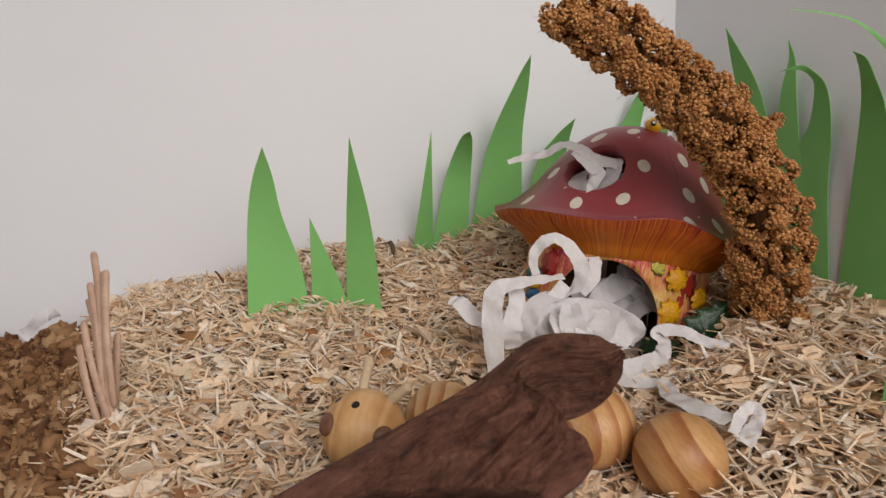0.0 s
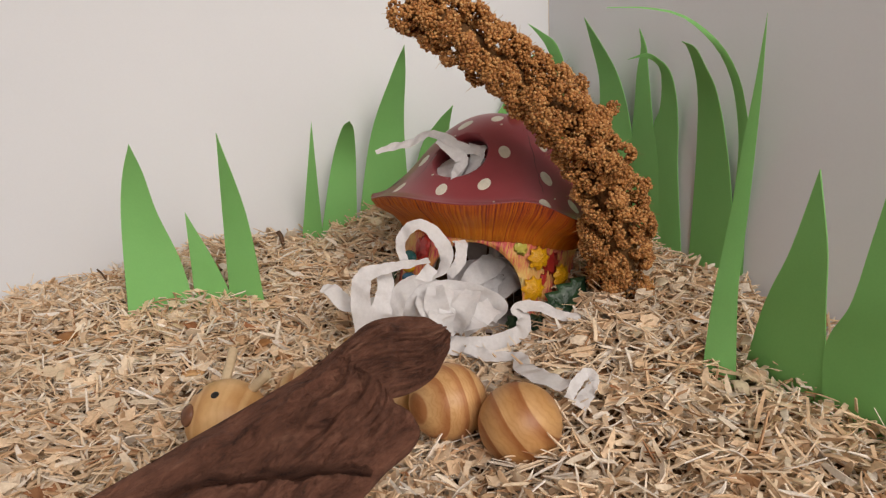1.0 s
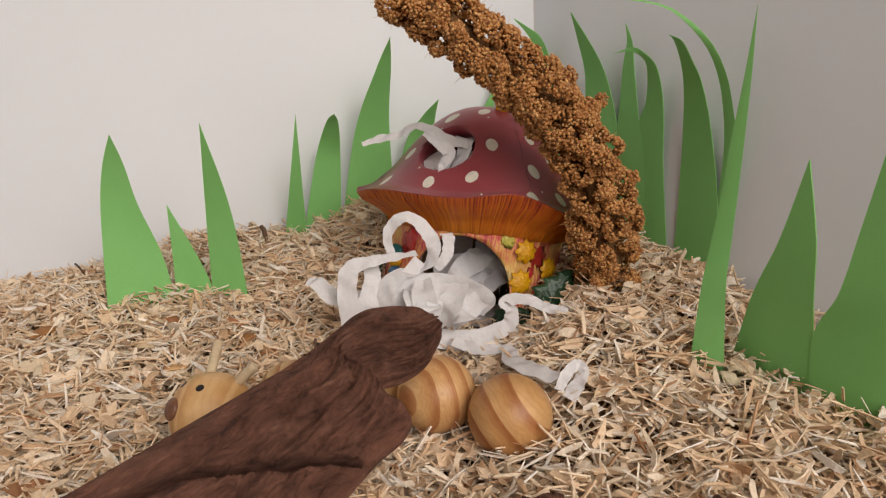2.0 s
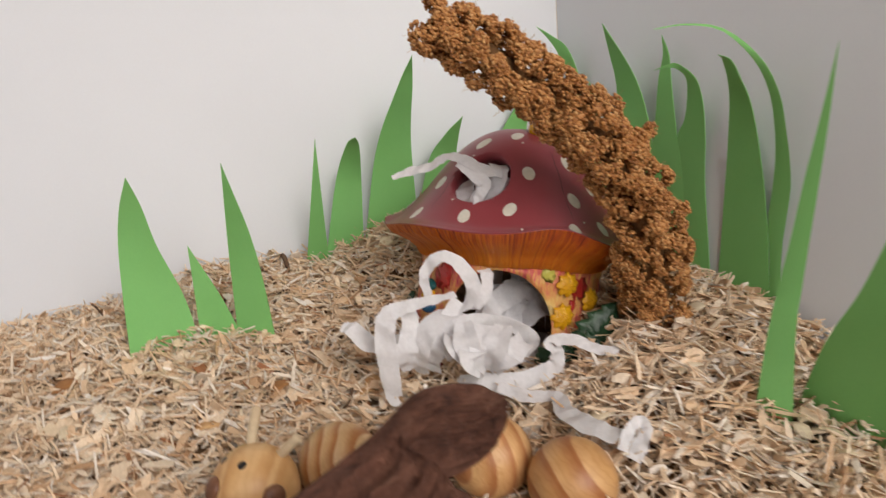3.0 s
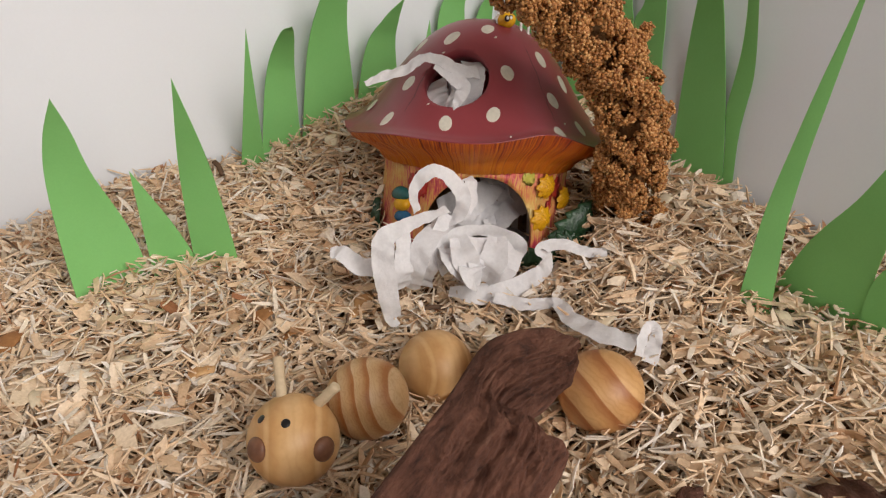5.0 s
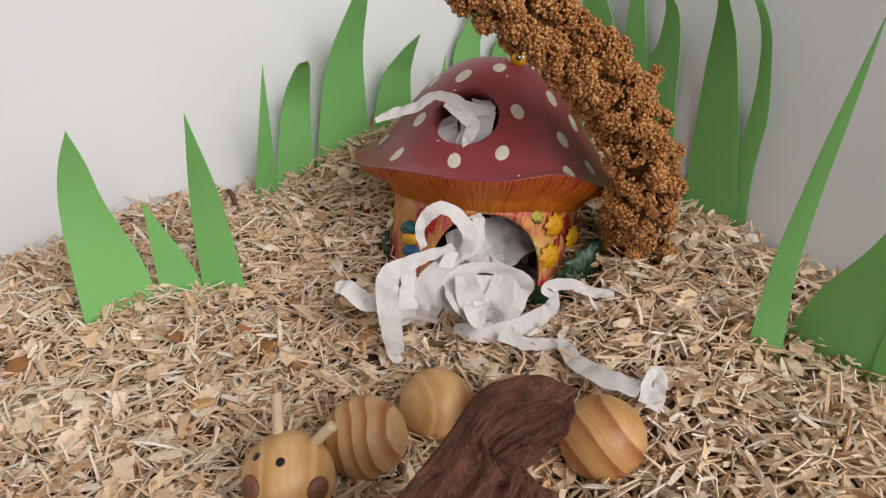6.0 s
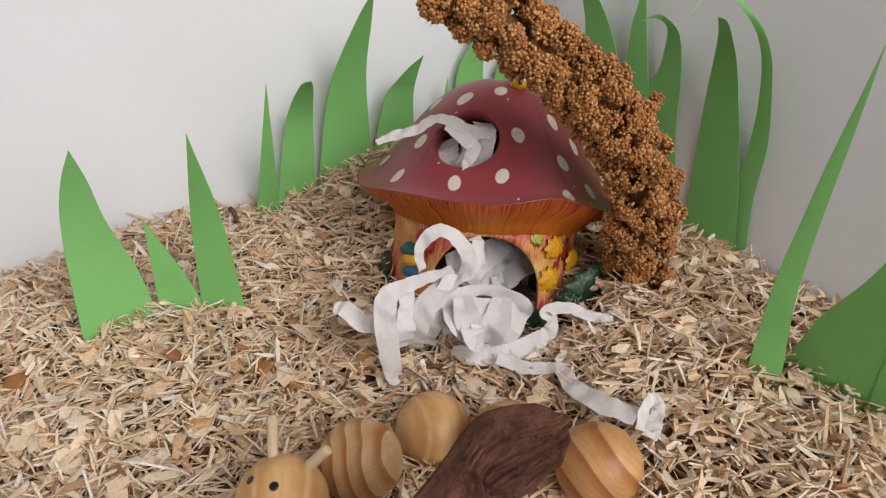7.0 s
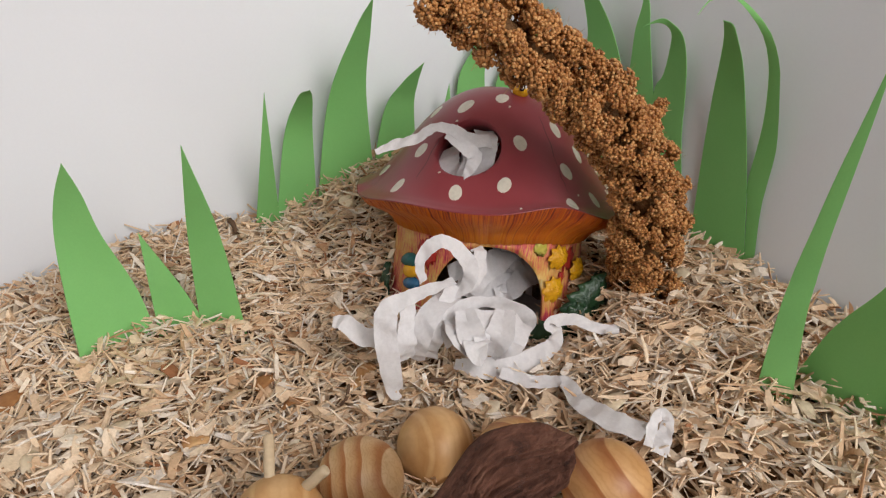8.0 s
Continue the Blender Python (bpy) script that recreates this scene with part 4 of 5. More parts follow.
def facing(at, d, spin=0.0):
    """A pose at a place, with +z along d and +y as far up as may be, spun by degrees."""
    z = Vector(d).normalized()
    y = (Vector((0, 0, 1)) - z * z.z).normalized()
    x = y.cross(z)
    m = Matrix((x, y, z)).transposed().to_4x4()
    return Matrix.Translation(at) @ m @ pose(0, 0, 0, 0, 0, spin)


def build_relief():
    for da, z, ln, wd, spin in ((0.78, -0.049, 0.029, 0.0100, -40), (1.10, -0.054, 0.028, 0.0100, -22), (0.72, -0.044, 0.017, 0.0070, -86), (0.54, -0.047, 0.016, 0.0064, -110), (0.40, -0.050, 0.016, 0.0060, -70), (1.32, -0.054, 0.023, 0.0084, -64),
                                (0.92, -0.060, 0.021, 0.0078, -84), (0.66, -0.062, 0.016, 0.0066, 10), (-1.20, -0.056, 0.023, 0.0082, 12), (-1.40, -0.054, 0.023, 0.0082, 30), (-1.02, -0.062, 0.016, 0.0066, 50)):
        at, d = on_stem(da, z, 0.0450 if da > 0.7 else 0.0440 if da > 0 else 0.0415)
        d = on_stem(da - 0.45, z)[1] if da > 0 else d
        part("leaf", leaf_mesh("leaf", ln, wd, LEAF), house, "dark green glazed leaf", facing(at, d, spin))
    # yellow blossoms: a lumpy heart with short petals
    for da, z, s in ((0.69, -0.0325, 1.22), (0.71, -0.0190, 1.15), (1.06, -0.0262, 1.15)):
        at, d = on_stem(da, z, 0.0400)
        vs, fs = [], []
        rows, cols = 5, 30
        for j in range(rows + 1):
            for k in range(cols):
                t = 2 * math.pi * k / cols
                r = 0.0042 * s * j / rows * (1 + 0.20 * math.cos(8 * t) * (j / rows))
                h = 0.0020 * s * (1 - (j / rows) ** 2) + 0.0006 * math.sin(8 * t + j * 1.3) * (j / rows) + 0.0004 * math.cos(j * 3.1)
                vs.append((r * math.cos(t), r * math.sin(t), h))
        for j in range(rows):
            for k in range(cols):
                fs.append((j * cols + k, j * cols + (k + 1) % cols, (j + 1) * cols + (k + 1) % cols, (j + 1) * cols + k))
        part("blossom", mesh_of("blossom", vs, fs, FLOWER), house, "yellow glazed blossom", facing(at, d))
    # yellow-green and red dabs of relief paint
    for da, z, s, m in ((0.52, -0.0150, 0.0028, YGREEN), (-0.64, -0.0215, 0.0042, REDPAINT), (0.86, -0.0330, 0.0046, REDPAINT), (0.90, -0.0215, 0.0044, REDPAINT)):
        at, d = on_stem(da, z, 0.0383)
        part("paint_dab", blob("paint_dab", (s, s * 1.2, 0.0003), m, 0.9, int(da * 90)), house, "", facing(at, d))
    # small painted ornament beside the door, plain rounded forms in one mesh
    at, d = on_stem(-0.80, -0.0322, 0.0402)
    bm = bmesh.new()
    for k, (z, rx, ry, mi) in enumerate(((0.0058, 0.0052, 0.0030, 0), (0.0012, 0.0042, 0.0030, 1), (-0.0040, 0.0046, 0.0026, 2))):
        n0 = len(bm.verts)
        bmesh.ops.create_icosphere(bm, subdivisions=3, radius=1)
        bm.verts.ensure_lookup_table()
        for v in bm.verts[n0:]:
            v.co = Vector((v.co.x * rx * (1 - 0.35 * v.co.y * (k == 0)), v.co.y * ry + z, v.co.z * 0.0028))
        for f in bm.faces:
            if all(v.index >= n0 or v.index < 0 for v in f.verts) and f.material_index == 0:
                f.material_index = mi if f.verts[0] in bm.verts[n0:] else f.material_index
    me = bm_mesh("ornament", bm, TEAL)
    me.materials.append(YELLOW)
    me.materials.append(BLUE)
    part("ornament", me, house, "small painted ornament in teal, orange and blue", facing(at, d, 6))
    # yellow knob on the roof
    p, n = cap_point(0.0142, FACE + 0.55)
    at = HOUSE @ p
    m = Matrix.Translation(at + Vector((0, 0, 0.0022))) @ pose(0, 0, 0, 0, 0, 20)
    bm = bmesh.new()
    bmesh.ops.create_icosphere(bm, subdivisions=4, radius=1)
    for v in bm.verts:
        v.co = Vector((v.co.x * 0.0036, v.co.y * 0.0042, v.co.z * 0.0034))
    part("roof_knob", bm_mesh("roof_knob", bm, YELLOW), house, "round glossy yellow ornament on the cap", m)
    # flat white disc added to give the knob its pale halo
    part("halo_disc", blob("halo_disc", (0.0043, 0.0016, 0.0039), WHITE, 0.15, 4, 3), house, "white disc added for the pale halo behind the ornament", m @ Matrix.Translation((0.0007, 0.0022, 0.0005)))
    for dx in (-0.0010, 0.0010):
        q = m @ Vector((dx - 0.0018, -0.0034, 0.0006))
        part("painted_dot", blob("painted_dot", (0.0012, 0.0006, 0.0013), BLACK, 0, 0, 2), house, "", Matrix.Translation(q))
        part("painted_dot", blob("painted_dot", (0.0006, 0.0004, 0.0007), WHITE, 0, 0, 2), house, "", Matrix.Translation(q + Vector((0, -0.0005, 0.0002))))
    for ang, r in ((1.06, 0.0192), (1.22, 0.0205), (0.92, 0.0170)):
        p, n = cap_point(r, FACE + ang)
        q = HOUSE @ p
        part("peg", stick_mesh("peg", q - Vector((0, 0, 0.0008)), q + Vector((0.0004, 0, 0.0030)), 0.0006, WHITE), house, "small white peg")
    # small chips in the glaze
    for r, da in ((0.0545, 0.17), (0.0440, -0.52), (0.0225, 0.12), (0.0300, -0.62), (0.0480, 0.72)):
        p, n = cap_point(r, FACE + da)
        part("chip", blob("chip", (0.0006, 0.0004, 0.00025), SPOT, 0.5, int(r * 9000), 2), cap, "", facing(HOUSE @ p, HOUSE.to_3x3() @ n, 30))
    # hairline cracks in the glaze
    for r1, r2, da in ((0.026, 0.040, 0.585), (0.035, 0.047, -0.72), (0.040, 0.048, 0.60)):
        vs, fs = [], []
        for i in range(15):
            r = r1 + (r2 - r1) * i / 14
            a = FACE + da + 0.006 * math.sin(i * 0.9) + 0.012 * i / 14
            w = 0.00009 * math.sin(math.pi * (i + 0.4) / 15) + 0.00004
            for s in (-1, 1):
                vs.append(cap_point(r, a + s * w / r, 0.00012)[0])
        for i in range(14):
            fs.append((2 * i, 2 * i + 1, 2 * i + 3, 2 * i + 2))
        part("glaze_crack", mesh_of("glaze_crack", vs, fs, BLACK), cap, "", HOUSE)


YGREEN = plain("yellow_green_paint", (0.45, 0.42, 0.06), (0.55, 0.50, 0.12), 200, 0.35, 0.2, 600, 0.0004)
build_relief()


# ---- the caterpillar's face ----
def build_face():
    R = 0.0132
    for d in ((-0.13, -0.58, 0.81), (-0.60, -0.16, 0.80)):
        disc_on("eye", HC, d, R, 0.0013, BLACK, head, "black painted eye", 0.0003)
    for d in ((0.53, -0.83, 0.13), (-0.80, -0.52, 0.33)):
        disc_on("cheek_knob", HC, d, R, 0.0035, KNOT, head, "dark brown wooden knob", 0.0018)
    hc = np.array(HC)
    part("antenna", stick_mesh("antenna", hc + np.array((-0.10, 0.35, 0.90)) * R * 0.92, (-0.0150, 0.2265, 0.0255), 0.0016, DOWEL), head, "pale dowel antenna")
    part("antenna", stick_mesh("antenna", hc + np.array((0.62, -0.02, 0.75)) * R * 0.92, (-0.0012, 0.2110, 0.0205), 0.0016, DOWEL), head, "pale dowel antenna")


build_face()


# ---- tissue strips ----
OUTWARD = unit(np.array((-0.15, -0.76, 0.60)))          # out of the doorway and up


def ribbon_mesh(name, points, width, twist, mat, seed=0, n=0, across=None, fold=0.0):
    """A strip of soft paper along a line that shows its face outward; twist: its roll in degrees, width: at each point; fold: the depth of a lengthwise crease."""
    n = n or 12 * len(points)
    line = spline(points, n)
    at = np.linspace(0, len(points) - 1, n)
    tw = np.interp(at, range(len(points)), twist)
    wd = np.interp(at, range(len(points)), width) if isinstance(width, list) else np.full(n, width)
    t = np.gradient(line, axis=0)
    t /= np.linalg.norm(t, axis=1)[:, None] + 1e-12
    sides, s = [], None
    for i in range(n):
        if across is not None:
            s = unit(np.array(across, float) - t[i] * (np.array(across) @ t[i]))
        else:
            q = np.cross(t[i], OUTWARD)
            q = unit(q) if np.linalg.norm(q) > 0.25 or s is None else unit(s - t[i] * (s @ t[i]))
            s = q if s is None else unit(0.35 * q + 0.65 * s)
        sides.append(s)
    cols, vs, fs = 6, [], []
    for side in (1, -1):
        for i in range(n):
            s = sides[i]
            u = np.cross(t[i], s)
            a = radians(tw[i])
            s2, u2 = s * math.cos(a) + u * math.sin(a), u * math.cos(a) - s * math.sin(a)
            w = wd[i] * (1 + 0.10 * noise.noise(Vector((i * 0.12, seed * 3.1, 0))))
            for c in range(cols + 1):
                v = c / cols - 0.5
                q = line[i] + s2 * v * w
                crease = 0.0004 * noise.noise(Vector((i * 0.12, v * 2, seed * 5.7))) + 0.0004 * abs(noise.noise(Vector((i * 0.15 + v * 2, seed * 1.7, 0)))) + 0.0012 * (0.25 - v * v) * math.sin(i * 0.3 + seed) - fold * abs(v) + 0.0011 * (abs(((i * 0.085 + v * 0.5 + seed * 0.37) % 1.0) - 0.5) - 0.25)
                edge = 0.00034 * noise.noise(Vector((i * 0.28, c * 3.0, seed * 2.0))) if c in (0, cols) else 0
                vs.append(q + u2 * (crease + 0.00010 * side) + s2 * edge)
    k = n * (cols + 1)
    for i in range(n - 1):
        for c in range(cols):
            q = (i * (cols + 1) + c, i * (cols + 1) + c + 1, (i + 1) * (cols + 1) + c + 1, (i + 1) * (cols + 1) + c)
            fs += [q, tuple(k + v for v in reversed(q))]
        for c in (0, cols):
            a, b = i * (cols + 1) + c, (i + 1) * (cols + 1) + c
            fs.append((a, b, k + b, k + a) if c == 0 else (b, a, k + a, k + b))
    return crisp(mesh_of(name, vs, fs, mat), 24)


def tissue(label, points, width, twist, seed, across=None, fold=0.0):
    points = [(x, y, max(z, float(ground(x, y)) + 0.0050)) for x, y, z in points]
    tagged(new("tissue_strip", ribbon_mesh("tissue_strip", points, width, twist, TISSUE, seed, 0, across, fold)), label, "tissue strip", "white tissue strips")


LOOSE, PILE = "torn white tissue strip trailing over the shavings", "crumpled white tissue strip heaped in the doorway"
tissue("white tissue strip looped over the doorway", [(0.0447, 0.2720, 0.0481), (0.0433, 0.2700, 0.0560), (0.0470, 0.2680, 0.0620), (0.0523, 0.2680, 0.0632), (0.0575, 0.2680, 0.0590), (0.0616, 0.2680, 0.0519), (0.0602, 0.2700, 0.0449), (0.0547, 0.2720, 0.0413), (0.0461, 0.2700, 0.0382)], [0.0040, 0.0042, 0.0050, 0.0054, 0.0058, 0.0058, 0.0052, 0.0050, 0.0050], [35, 25, 5, 0, 0, 5, 15, 25, 20], 1)
tissue(PILE, [(0.0635, 0.2760, 0.0411), (0.0682, 0.2770, 0.0470), (0.0692, 0.2790, 0.0540), (0.0681, 0.2810, 0.0555)], [0.0040, 0.0050, 0.0058, 0.0060], [40, 35, 30, 30], 2)
tissue("white tissue strip hanging down from the heap", [(0.0546, 0.2660, 0.0489), (0.0450, 0.2640, 0.0479), (0.0364, 0.2620, 0.0466), (0.0293, 0.2600, 0.0448), (0.0268, 0.2590, 0.0384), (0.0273, 0.2600, 0.0264), (0.0289, 0.2620, 0.0129), (0.0305, 0.2630, 0.0022)], [0.0036, 0.0046, 0.0058, 0.0074, 0.0080, 0.0076, 0.0066, 0.0036], [25, 15, 5, 0, 0, 0, 5, 20], 3)
tissue(LOOSE, [(0.0403, 0.2700, 0.0324), (0.0303, 0.2690, 0.0311), (0.0210, 0.2690, 0.0322), (0.0150, 0.2710, 0.0377), (0.0108, 0.2720, 0.0387)], [0.0090, 0.0090, 0.0080, 0.0070, 0.0050], [5, 10, 15, 20, 30], 4)
tissue(PILE, [(0.0564, 0.2740, 0.0409), (0.0473, 0.2660, 0.0404), (0.0409, 0.2640, 0.0334), (0.0392, 0.2680, 0.0231), (0.0411, 0.2740, 0.0175)], [0.0070, 0.0085, 0.0090, 0.0070, 0.0050], [20, 15, 5, 0, 0], 31)
tissue(PILE, [(0.0567, 0.2730, 0.0452), (0.0507, 0.2670, 0.0385), (0.0460, 0.2650, 0.0299), (0.0445, 0.2690, 0.0223), (0.0465, 0.2740, 0.0170)], [0.0060, 0.0075, 0.0080, 0.0060, 0.0040], [-35, -30, -30, -20, 0], 32)
tissue(PILE, [(0.0364, 0.2680, 0.0452), (0.0368, 0.2660, 0.0366), (0.0344, 0.2640, 0.0279), (0.0358, 0.2700, 0.0202)], [0.0060, 0.0085, 0.0090, 0.0060], [-30, -35, -30, -20], 33)
tissue(PILE, [(0.0573, 0.2770, 0.0398), (0.0506, 0.2750, 0.0323), (0.0449, 0.2750, 0.0240)], [0.0100, 0.0130, 0.0110], [-10, 5, 10], 34)
tissue(PILE, [(0.0519, 0.2660, 0.0240), (0.0511, 0.2660, 0.0314), (0.0560, 0.2680, 0.0366), (0.0661, 0.2710, 0.0372), (0.0765, 0.2710, 0.0340), (0.0842, 0.2690, 0.0278), (0.0793, 0.2660, 0.0234)], [0.0050, 0.0062, 0.0062, 0.0050, 0.0056, 0.0066, 0.0050], [40, 30, 20, 55, 60, 40, 20], 35)
tissue(PILE, [(0.0589, 0.2630, 0.0203), (0.0533, 0.2580, 0.0309), (0.0532, 0.2650, 0.0343)], [0.0045, 0.0108, 0.0078], [10, 14, 8], 36, None, 0.0020)
tissue(PILE, [(0.0609, 0.2605, 0.0200), (0.0563, 0.2555, 0.0318), (0.0565, 0.2625, 0.0384)], [0.0045, 0.0102, 0.0066], [-10, -14, -8], 37, None, 0.0020)
tissue(PILE, [(0.0642, 0.2615, 0.0195), (0.0614, 0.2565, 0.0301), (0.0642, 0.2635, 0.0368)], [0.0045, 0.0096, 0.0078], [10, 14, 8], 38, None, 0.0020)
tissue(PILE, [(0.0648, 0.2595, 0.0202), (0.0668, 0.2545, 0.0304), (0.0715, 0.2615, 0.0359)], [0.0045, 0.0108, 0.0066], [-10, -14, -8], 39, None, 0.0020)
tissue(PILE, [(0.0673, 0.2625, 0.0194), (0.0723, 0.2575, 0.0265), (0.0799, 0.2645, 0.0290)], [0.0045, 0.0102, 0.0078], [10, 14, 8], 40, None, 0.0020)
tissue(PILE, [(0.0664, 0.2600, 0.0211), (0.0699, 0.2550, 0.0252), (0.0764, 0.2620, 0.0236)], [0.0045, 0.0096, 0.0066], [-10, -14, -8], 41, None, 0.0020)
tissue(PILE, [(0.0607, 0.2580, 0.0202), (0.0578, 0.2530, 0.0270), (0.0583, 0.2600, 0.0302)], [0.0045, 0.0108, 0.0078], [10, 14, 8], 42, None, 0.0020)
tissue(LOOSE, [(0.0543, 0.2715, 0.0138), (0.0628, 0.2630, 0.0145), (0.0739, 0.2620, 0.0135), (0.0833, 0.2620, 0.0158), (0.0905, 0.2620, 0.0188), (0.0914, 0.2610, 0.0242), (0.0886, 0.2600, 0.0287), (0.0968, 0.2580, 0.0297), (0.1042, 0.2540, 0.0265), (0.1115, 0.2500, 0.0240)], [0.0040, 0.0085, 0.0088, 0.0070, 0.0062, 0.0062, 0.0050, 0.0046, 0.0040, 0.0036], [0, 5, 5, 10, 20, 30, 20, 15, 10, 10], 15)
tissue(LOOSE, [(0.0672, 0.2570, 0.0145), (0.0755, 0.2500, 0.0125), (0.0816, 0.2460, 0.0130), (0.0857, 0.2420, 0.0135), (0.0845, 0.2320, 0.0130), (0.0851, 0.2220, 0.0135), (0.0887, 0.2130, 0.0130), (0.0942, 0.2060, 0.0120)], [0.0040, 0.0050, 0.0046, 0.0054, 0.0070, 0.0100, 0.0102, 0.0090], [40, 45, 45, 10, 0, 0, 0, 0], 16, (0.88, 0.28, 0.02))
tissue("small curled scrap of white tissue", [(0.0934, 0.2035, 0.0089), (0.0971, 0.2070, 0.0129), (0.1012, 0.2090, 0.0154), (0.1031, 0.2080, 0.0135), (0.1000, 0.2050, 0.0099), (0.0961, 0.2020, 0.0065)], [0.0030, 0.0036, 0.0036, 0.0036, 0.0050, 0.0050], [10, 20, 30, 30, 20, 10], 17)
tissue("torn white tissue strip poking out of the roof hole", [(0.0346, 0.2900, 0.0941), (0.0424, 0.2895, 0.0962), (0.0502, 0.2890, 0.0977), (0.0568, 0.2880, 0.1011), (0.0638, 0.2880, 0.0995), (0.0712, 0.2890, 0.0954), (0.0802, 0.2920, 0.0935)], [0.0020, 0.0040, 0.0042, 0.0036, 0.0055, 0.0060, 0.0060], [10, 5, 0, 0, 0, 0, 0], 18)
tissue("torn white tissue strip poking out of the roof hole", [(0.0612, 0.2870, 0.0985), (0.0680, 0.2865, 0.0931), (0.0713, 0.2860, 0.0893), (0.0685, 0.2850, 0.0847), (0.0657, 0.2855, 0.0812)], [0.0040, 0.0060, 0.0058, 0.0042, 0.0015], [0, 5, 10, 10, 10], 19)
INSIDE_STRIP = "crumpled white tissue strip in the roof hole, also added to fill the doorway"
hole_at, hole_n = cap_point(0.0368, FACE - 0.34)
hole_at, hole_n = np.array(HOUSE @ hole_at), np.array(HOUSE.to_3x3() @ hole_n)
hole_x = unit(np.cross((0, 0, 1), hole_n))
hole_y = np.cross(hole_n, hole_x)


def in_hole(rows):
    """Places given across, up and out of the round roof hole."""
    return [tuple(hole_at + hole_x * u * 1.08 + hole_y * v * 1.1 + hole_n * (w - 0.0022)) for u, v, w in rows]


tissue(INSIDE_STRIP, in_hole([(-0.006, 0.006, 0.003), (-0.001, 0.002, 0.002), (0.0015, -0.004, 0.0005), (-0.001, -0.0105, -0.001)]), 0.0062, [10, 0, -15, 10], 15, hole_x)
tissue(INSIDE_STRIP, in_hole([(-0.009, 0.004, -0.006), (-0.008, -0.002, -0.004), (-0.0065, -0.007, -0.004), (-0.004, -0.013, -0.006)]), 0.0085, [20, 0, 10, -10], 16, hole_x)
tissue(INSIDE_STRIP, in_hole([(0.003, 0.010, -0.004), (0.0065, 0.004, -0.001), (0.0065, -0.003, -0.002), (0.004, -0.012, -0.004)]), 0.0072, [-20, 0, 15, 0], 17, hole_x)
tissue(INSIDE_STRIP, in_hole([(0.000, 0.012, -0.016), (-0.001, 0.004, -0.015), (0.001, -0.004, -0.015), (0.000, -0.013, -0.016)]), 0.0150, [0, 10, -10, 0], 22, hole_x)
# unseen strips added indoors, to brighten the doorway to a pale grey
fill_rng = np.random.default_rng(83)
for k in range(7):
    mid = np.array((0.0905, 0.306, 0.020 + 0.004 * k)) + fill_rng.normal(scale=(0.006, 0.003, 0.002))
    turn = fill_rng.uniform(-0.9, 0.9)
    way = np.array((math.cos(turn), 0.25 * math.sin(3 * turn), math.sin(turn)))
    rise = np.array((0.0, -0.35, 0.94))
    tissue(INSIDE_STRIP, [tuple(mid + way * d + rise * h * fill_rng.uniform(0.4, 1.0)) for d, h in ((-0.014, -0.005), (-0.008, 0.003), (0.0, 0.006), (0.008, 0.003), (0.014, -0.006))], [0.007, 0.010, 0.011, 0.010, 0.007], list(fill_rng.uniform(-35, 35, 5)), 90 + k)
tissue("scrap of white tissue lying at the foot of the back board", [(-0.2030, 0.3420, 0.0090), (-0.1990, 0.3440, 0.0140), (-0.1930, 0.3460, 0.0200), (-0.1880, 0.3500, 0.0190)], 0.0068, [20, 100, 30, 120], 21)


# ---- single flakes, twigs and bark crumbs on the bedding ----
def flake(name, at, size, mat, label, seed, spin=0.0, curl=0.25, tilt=(0, 0)):
    """A curled, frayed flake of wood."""
    rng = random.Random(seed)
    vs, fs, rows, cols = [], [], 9, 5
    for side in (1, -1):
        for i in range(rows + 1):
            t = i / rows - 0.5
            w = size[1] * (0.75 + 0.3 * math.sin(math.pi * (i / rows)) + 0.12 * rng.uniform(-1, 1))
            for c in range(cols + 1):
                u = c / cols - 0.5
                z = size[0] * curl * (0.25 - t * t) * 2 + size[1] * 0.3 * (0.25 - u * u)
                jag = (rng.uniform(-0.12, 0.12) if i in (0, rows) else 0) * size[0]
                vs.append((t * size[0] + (jag if side == 1 else 0), u * w, z + side * 0.00018))
    k = (rows + 1) * (cols + 1)
    for i in range(rows + 1):
        for c in range(cols + 1):
            vs[k + i * (cols + 1) + c] = (vs[i * (cols + 1) + c][0], vs[i * (cols + 1) + c][1], vs[i * (cols + 1) + c][2] - 0.0004)
    for i in range(rows):
        for c in range(cols):
            q = (i * (cols + 1) + c, i * (cols + 1) + c + 1, (i + 1) * (cols + 1) + c + 1, (i + 1) * (cols + 1) + c)
            fs += [q, tuple(k + v for v in reversed(q))]
        for c in (0, cols):
            a, b = i * (cols + 1) + c, (i + 1) * (cols + 1) + c
            fs.append((a, b, k + b, k + a) if c == 0 else (b, a, k + a, k + b))
    ob = new(name, mesh_of(name, vs, fs, mat))
    z = float(ground(at[0], at[1])) + 0.0012
    ob.matrix_world = pose(at[0], at[1], z, tilt[0], tilt[1], spin)
    return tagged(ob, label, "wood flake", "single wood flakes on the bedding")


